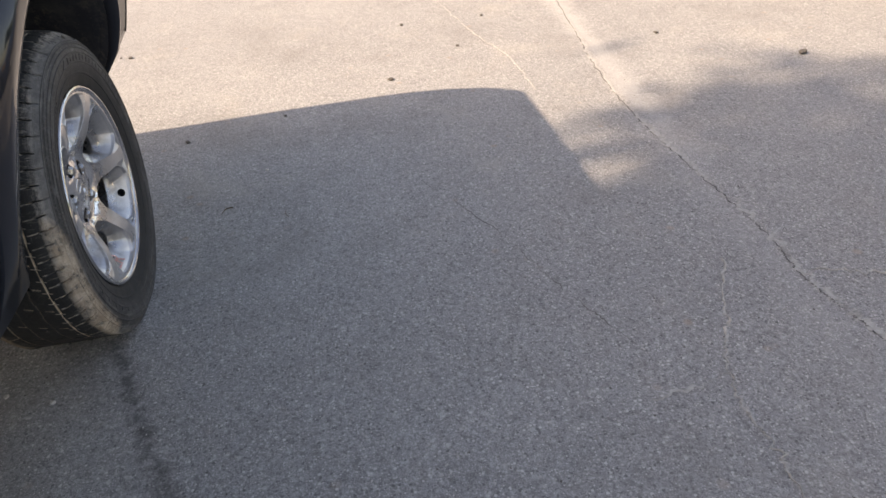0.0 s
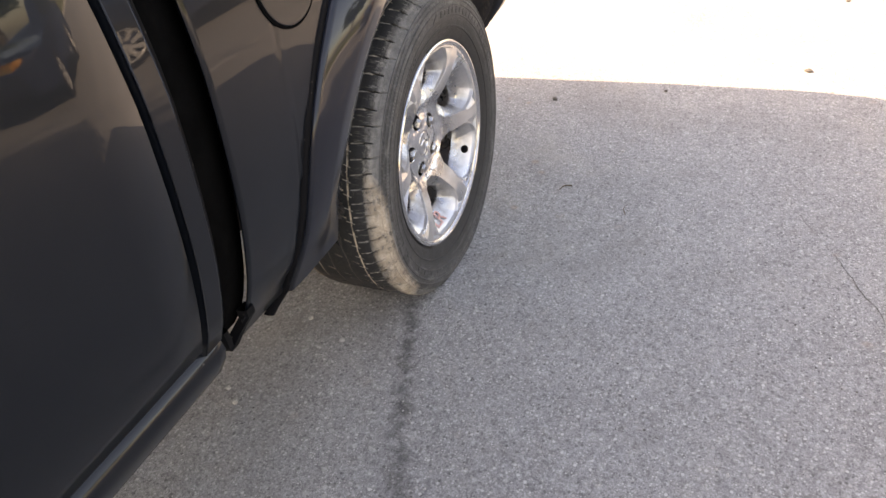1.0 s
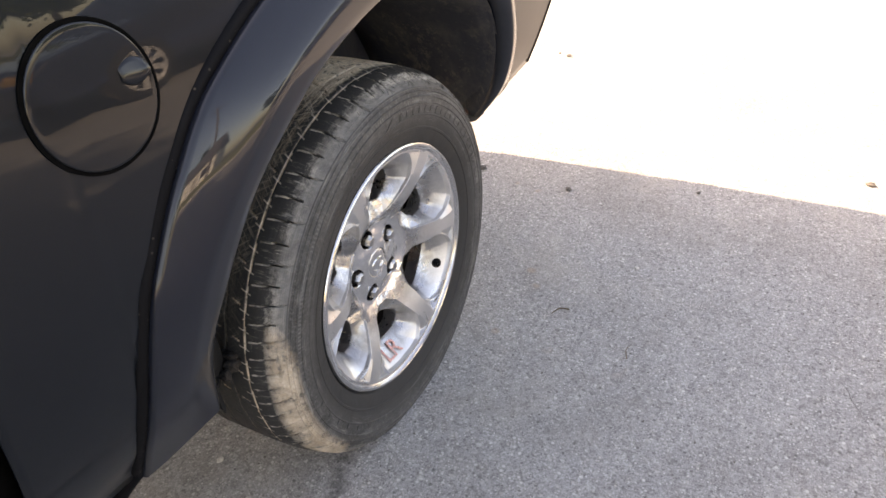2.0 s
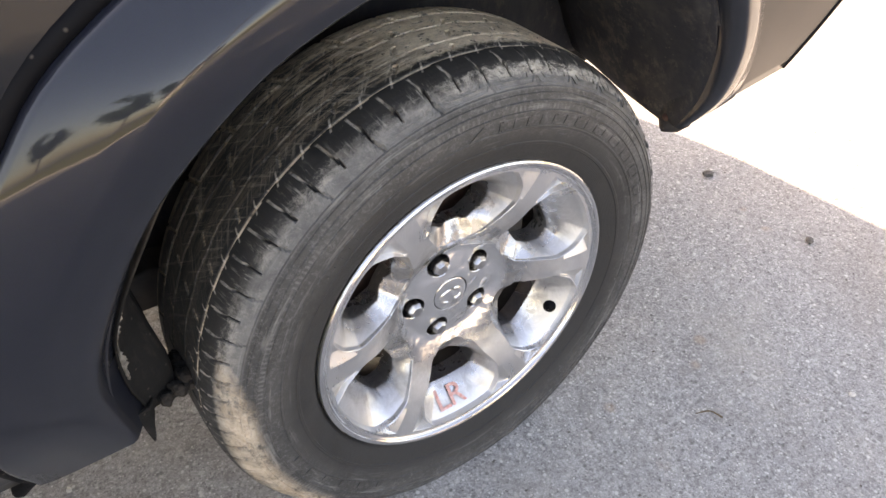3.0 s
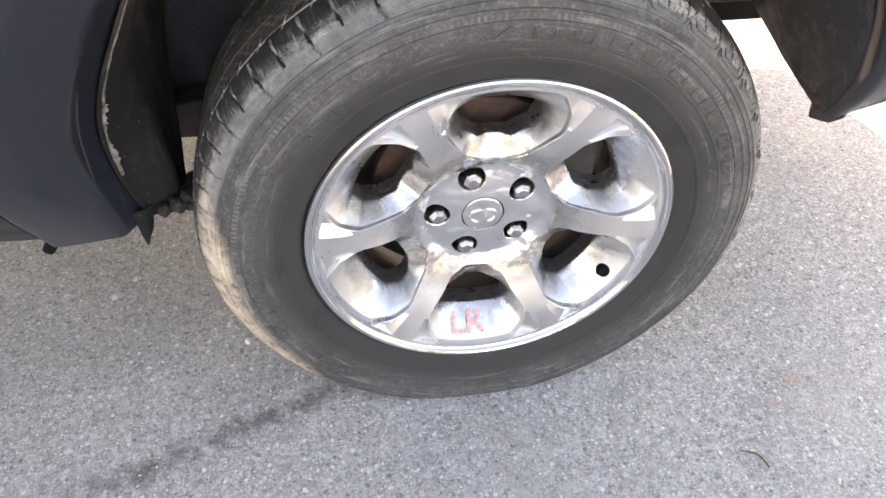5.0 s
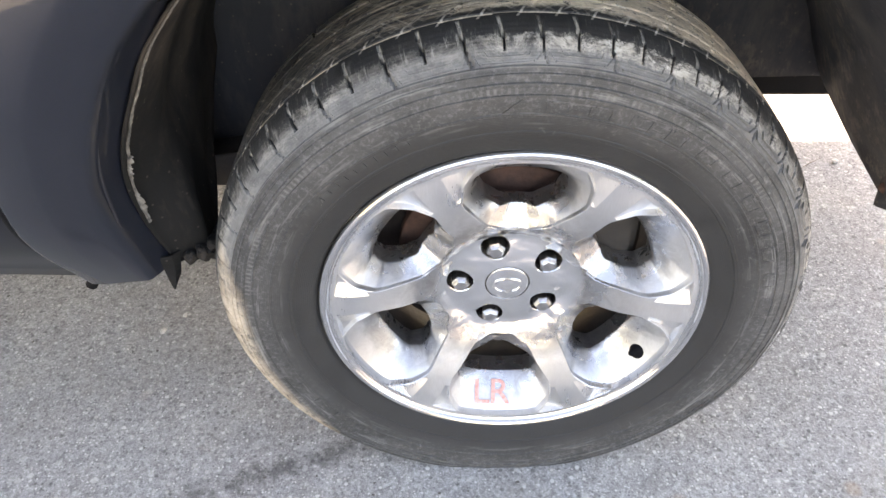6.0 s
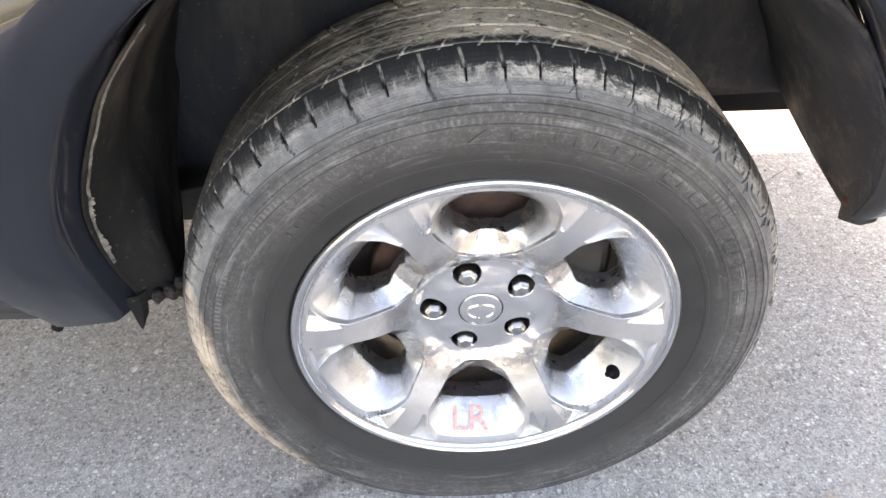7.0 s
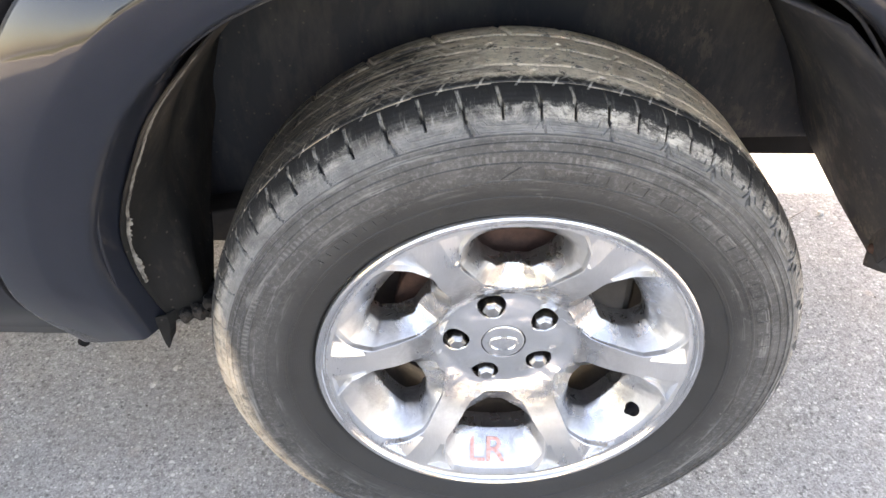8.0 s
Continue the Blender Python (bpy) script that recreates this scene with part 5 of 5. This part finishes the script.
# ---- surroundings, seen in the paintwork and by their shade ----
def tree(name, seed, height, spread, leaves, label, leaf=0.11):
    rnd = random.Random(seed)
    root = new(name)
    v, f = [], []
    ends = []

    def limb(a, b, r0, r1):
        nonlocal v, f
        d = (b - a).normalized()
        n = d.orthogonal().normalized()
        o = d.cross(n)
        mid = (a + b) / 2 + Vector((rnd.uniform(-1, 1), rnd.uniform(-1, 1), 0)) * (b - a).length * 0.06
        rows = [[tuple(p + n * r * math.cos(k * 1.047) + o * r * math.sin(k * 1.047)) for k in range(6)] for p, r in ((a, r0), (mid, (r0 + r1) / 2), (b, r1))]
        v, f = merged((v, f), sheet(rows, True))

    fork = Vector((0.1, 0, height * 0.38))
    limb(Vector((0, 0, -0.05)), fork, height * 0.032, height * 0.022)
    for k in range(8):
        a = k * 0.785 + rnd.uniform(-0.3, 0.3)
        tip = Vector((math.cos(a) * spread * rnd.uniform(0.5, 0.9), math.sin(a) * spread * rnd.uniform(0.5, 0.9), height * rnd.uniform(0.55, 0.92)))
        limb(fork, tip, height * 0.013, height * 0.004)
        for _ in range(3):
            q = fork.lerp(tip, rnd.uniform(0.45, 0.9))
            e = q + Vector((rnd.uniform(-1, 1), rnd.uniform(-1, 1), rnd.uniform(-0.3, 0.8))) * spread * 0.42
            limb(q, e, height * 0.005, height * 0.0015)
            ends.append(e)
        ends.append(tip)
    trunk = mesh_object("trunk", v, f, bark, root, True)
    v, f = [], []
    for _ in range(leaves):
        c = rnd.choice(ends) + Vector((rnd.gauss(0, 1), rnd.gauss(0, 1), rnd.gauss(0, 0.7))) * spread * 0.17
        d = Vector((rnd.gauss(0, 1), rnd.gauss(0, 1), rnd.gauss(0, 1))).normalized()
        n = d.orthogonal().normalized()
        s = leaf * rnd.uniform(0.6, 1.4)
        base = len(v)
        v += [tuple(c - d * s), tuple(c + n * s * 0.4), tuple(c + d * s), tuple(c - n * s * 0.4)]
        f.append((base, base + 1, base + 2, base + 3))
    crown = mesh_object("crown", v, f, leaf_green, root)
    return tagged(root, label, "tree")


shade_tree = tree("tree", 5, 12.0, 2.6, 40000, "leafy green tree beyond the truck casting dappled shade", 0.13)
shade_tree.matrix_basis = pose(-5.40, 9.40, 0, 0, 0, 20)
copy_thing(shade_tree, pose(-8.3, 10.5, 0, 0, 0, 130) @ Matrix.Scale(1.3, 4))
far_tree = tree("tree", 9, 8.5, 3.4, 4200, "broad green tree behind the grass verge", 0.24)
far_tree.matrix_basis = pose(-9.5, -31, 0)
for x, y, turn, size in ((8.0, -34, 80, 1.1), (19.0, -31, 160, 0.9), (-19, -33, 240, 1.2), (-30, -29, 10, 1.0), (30, -34, 300, 1.25)):
    copy_thing(far_tree, pose(x, y, 0, 0, 0, turn) @ Matrix.Scale(size, 4))

# grass verge with its kerb
rows = []
for i in range(61):
    x = -60 + 2 * i
    rows.append([(x, -9.6, 0.10), (x, -9.9, 0.14 + 0.03 * noise.noise(Vector((x, 0, 0)))), (x, -12, 0.16 + 0.05 * noise.noise(Vector((x, 3, 0)))), (x, -20, 0.25 + 0.1 * noise.noise(Vector((x, 7, 0)))), (x, -60, 0.5), (x, -60.2, -0.1)])
v, f = sheet(rows)
tagged(mesh_object("grass_verge", v, f, grass_green, None, True), "dry yellow-green grass verge behind a kerb", "grass", kind="stuff")
bm = box(-60, 60, -9.62, -9.45, -0.05, 0.13, 0.015)
tagged(part("kerb", bm, kerb_concrete, None), "pale concrete kerb along the grass verge", "kerb", kind="structure")

# a small white house and a pole on the verge
house = new("house")
tagged(house, "small white sided house with a dark shingle roof", "house")
part("wall", box(-3, 3, -2.5, 2.5, -0.1, 2.9), white_siding, house)
v, f = [(-3.3, -2.9, 2.85), (3.3, -2.9, 2.85), (3.3, 2.9, 2.85), (-3.3, 2.9, 2.85), (-3.3, 0, 4.6), (3.3, 0, 4.6)], [(0, 1, 5, 4), (2, 3, 4, 5), (0, 4, 3), (1, 2, 5)]
solidify(mesh_object("roof", v, f, roof_shingle, house), 0.12, 0)
for x in (1.6,):
    part("window", box(x - 0.5, x + 0.5, 2.49, 2.54, 1.0, 2.1, 0.01), glass_dark, house)
part("door", box(-0.45, 0.45, 2.49, 2.55, 0.15, 2.2, 0.01), kerb_concrete, house)
house.matrix_basis = pose(-5.2, -23.5, 0.1, 0, 0, 8)
pole = new("utility_pole")
tagged(pole, "tall wooden utility pole on the grass verge", "pole")
v, f = sheet([[(r * math.cos(a), r * math.sin(a), z) for a in (2 * math.pi * k / 12 for k in range(12))] for r, z in ((0.15, 0.0), (0.12, 5.0), (0.10, 9.0))], True)
mesh_object("post", v, f, bark, pole, True)
part("crossarm", box(-1.1, 1.1, -0.06, 0.06, 8.2, 8.32, 0.01), bark, pole)
pole.matrix_basis = pose(-2.4, -14.5, 0.1)


def parked_car(x, y):
    """A dark saloon parked across the yard."""
    car = new("car")
    tagged(car, "dark blue saloon car parked across the yard", "car")
    shell = [(-2.25, 0.35), (-2.3, 0.62), (-2.1, 0.82), (-1.2, 0.95), (-0.45, 1.40), (0.75, 1.43), (1.55, 1.02), (2.2, 0.95), (2.28, 0.62), (2.2, 0.33)]
    rows = []
    for yy, inset in ((-0.88, 0.06), (-0.86, 0.02), (-0.6, 0.0), (0.6, 0.0), (0.86, 0.02), (0.88, 0.06)):
        rows.append([(px * (1 - inset * 0.3), yy * (1.0 if pz < 1.0 else 0.80), pz - inset * (pz > 0.8)) for px, pz in shell])
    v, f = sheet(rows, True)
    n = len(shell)
    f += [tuple(range(n)), tuple(range(len(v) - 1, len(v) - n - 1, -1))]
    bevelled(mesh_object("body", v, f, car_blue, car, False), 0.05, 3)
    for s in (-1, 1):
        v2 = [(-1.05, s * 0.80, 0.98), (-0.42, s * 0.74, 1.32), (0.70, s * 0.74, 1.35), (1.35, s * 0.80, 1.02)]
        solidify(mesh_object("side_window", v2, [(0, 1, 2, 3)], glass_dark, car), 0.02, 0)
        for px in (-1.4, 1.4):
            wv, wf = lathe([(0.21, -0.02), (0.235, -0.03), (0.30, -0.03), (0.32, 0.0), (0.32, 0.15), (0.30, 0.18), (0.2, 0.18)], 48)
            wh = mesh_object("wheel", wv, wf, tyre_rubber, car, True)
            sp = []
            for k in range(9):
                a0 = 2 * math.pi * k / 9
                c, d = math.cos(a0), math.sin(a0)
                rows = [[(r * c - w * d, yy, r * d + w * c) for w in (-ww, ww)] for r, ww, yy in ((0.03, 0.018, -0.005), (0.10, 0.026, -0.012), (0.21, 0.034, -0.018))]
                sp.append(sheet(rows))
            sp.append(lathe([(0.0005, -0.012), (0.045, -0.01), (0.05, 0.01)], 24))
            sp.append(lathe([(0.200, -0.012), (0.215, -0.026), (0.232, -0.024)], 48))
            mesh_object("rim", *merged(*sp), silver_paint, wh, False)
            hv, hf = lathe([(0.0005, 0.06), (0.21, 0.06)], 24)
            mesh_object("hub_back", hv, hf, seal_black, wh, False)
            wh.matrix_basis = pose(px, s * 0.87, 0.32, 0, 0, 0 if s < 0 else 180)
        for px, w in ((-2.2, 0.12),):
            part("head_lamp", box(px - 0.06, px + 0.16, s * 0.66 - 0.14, s * 0.66 + 0.14, 0.62, 0.76, 0.03), lamp_amber, car)
    car.matrix_basis = pose(x, y, 0, 0, 0, 0)
    return car


parked_car(3.78, -4.87)
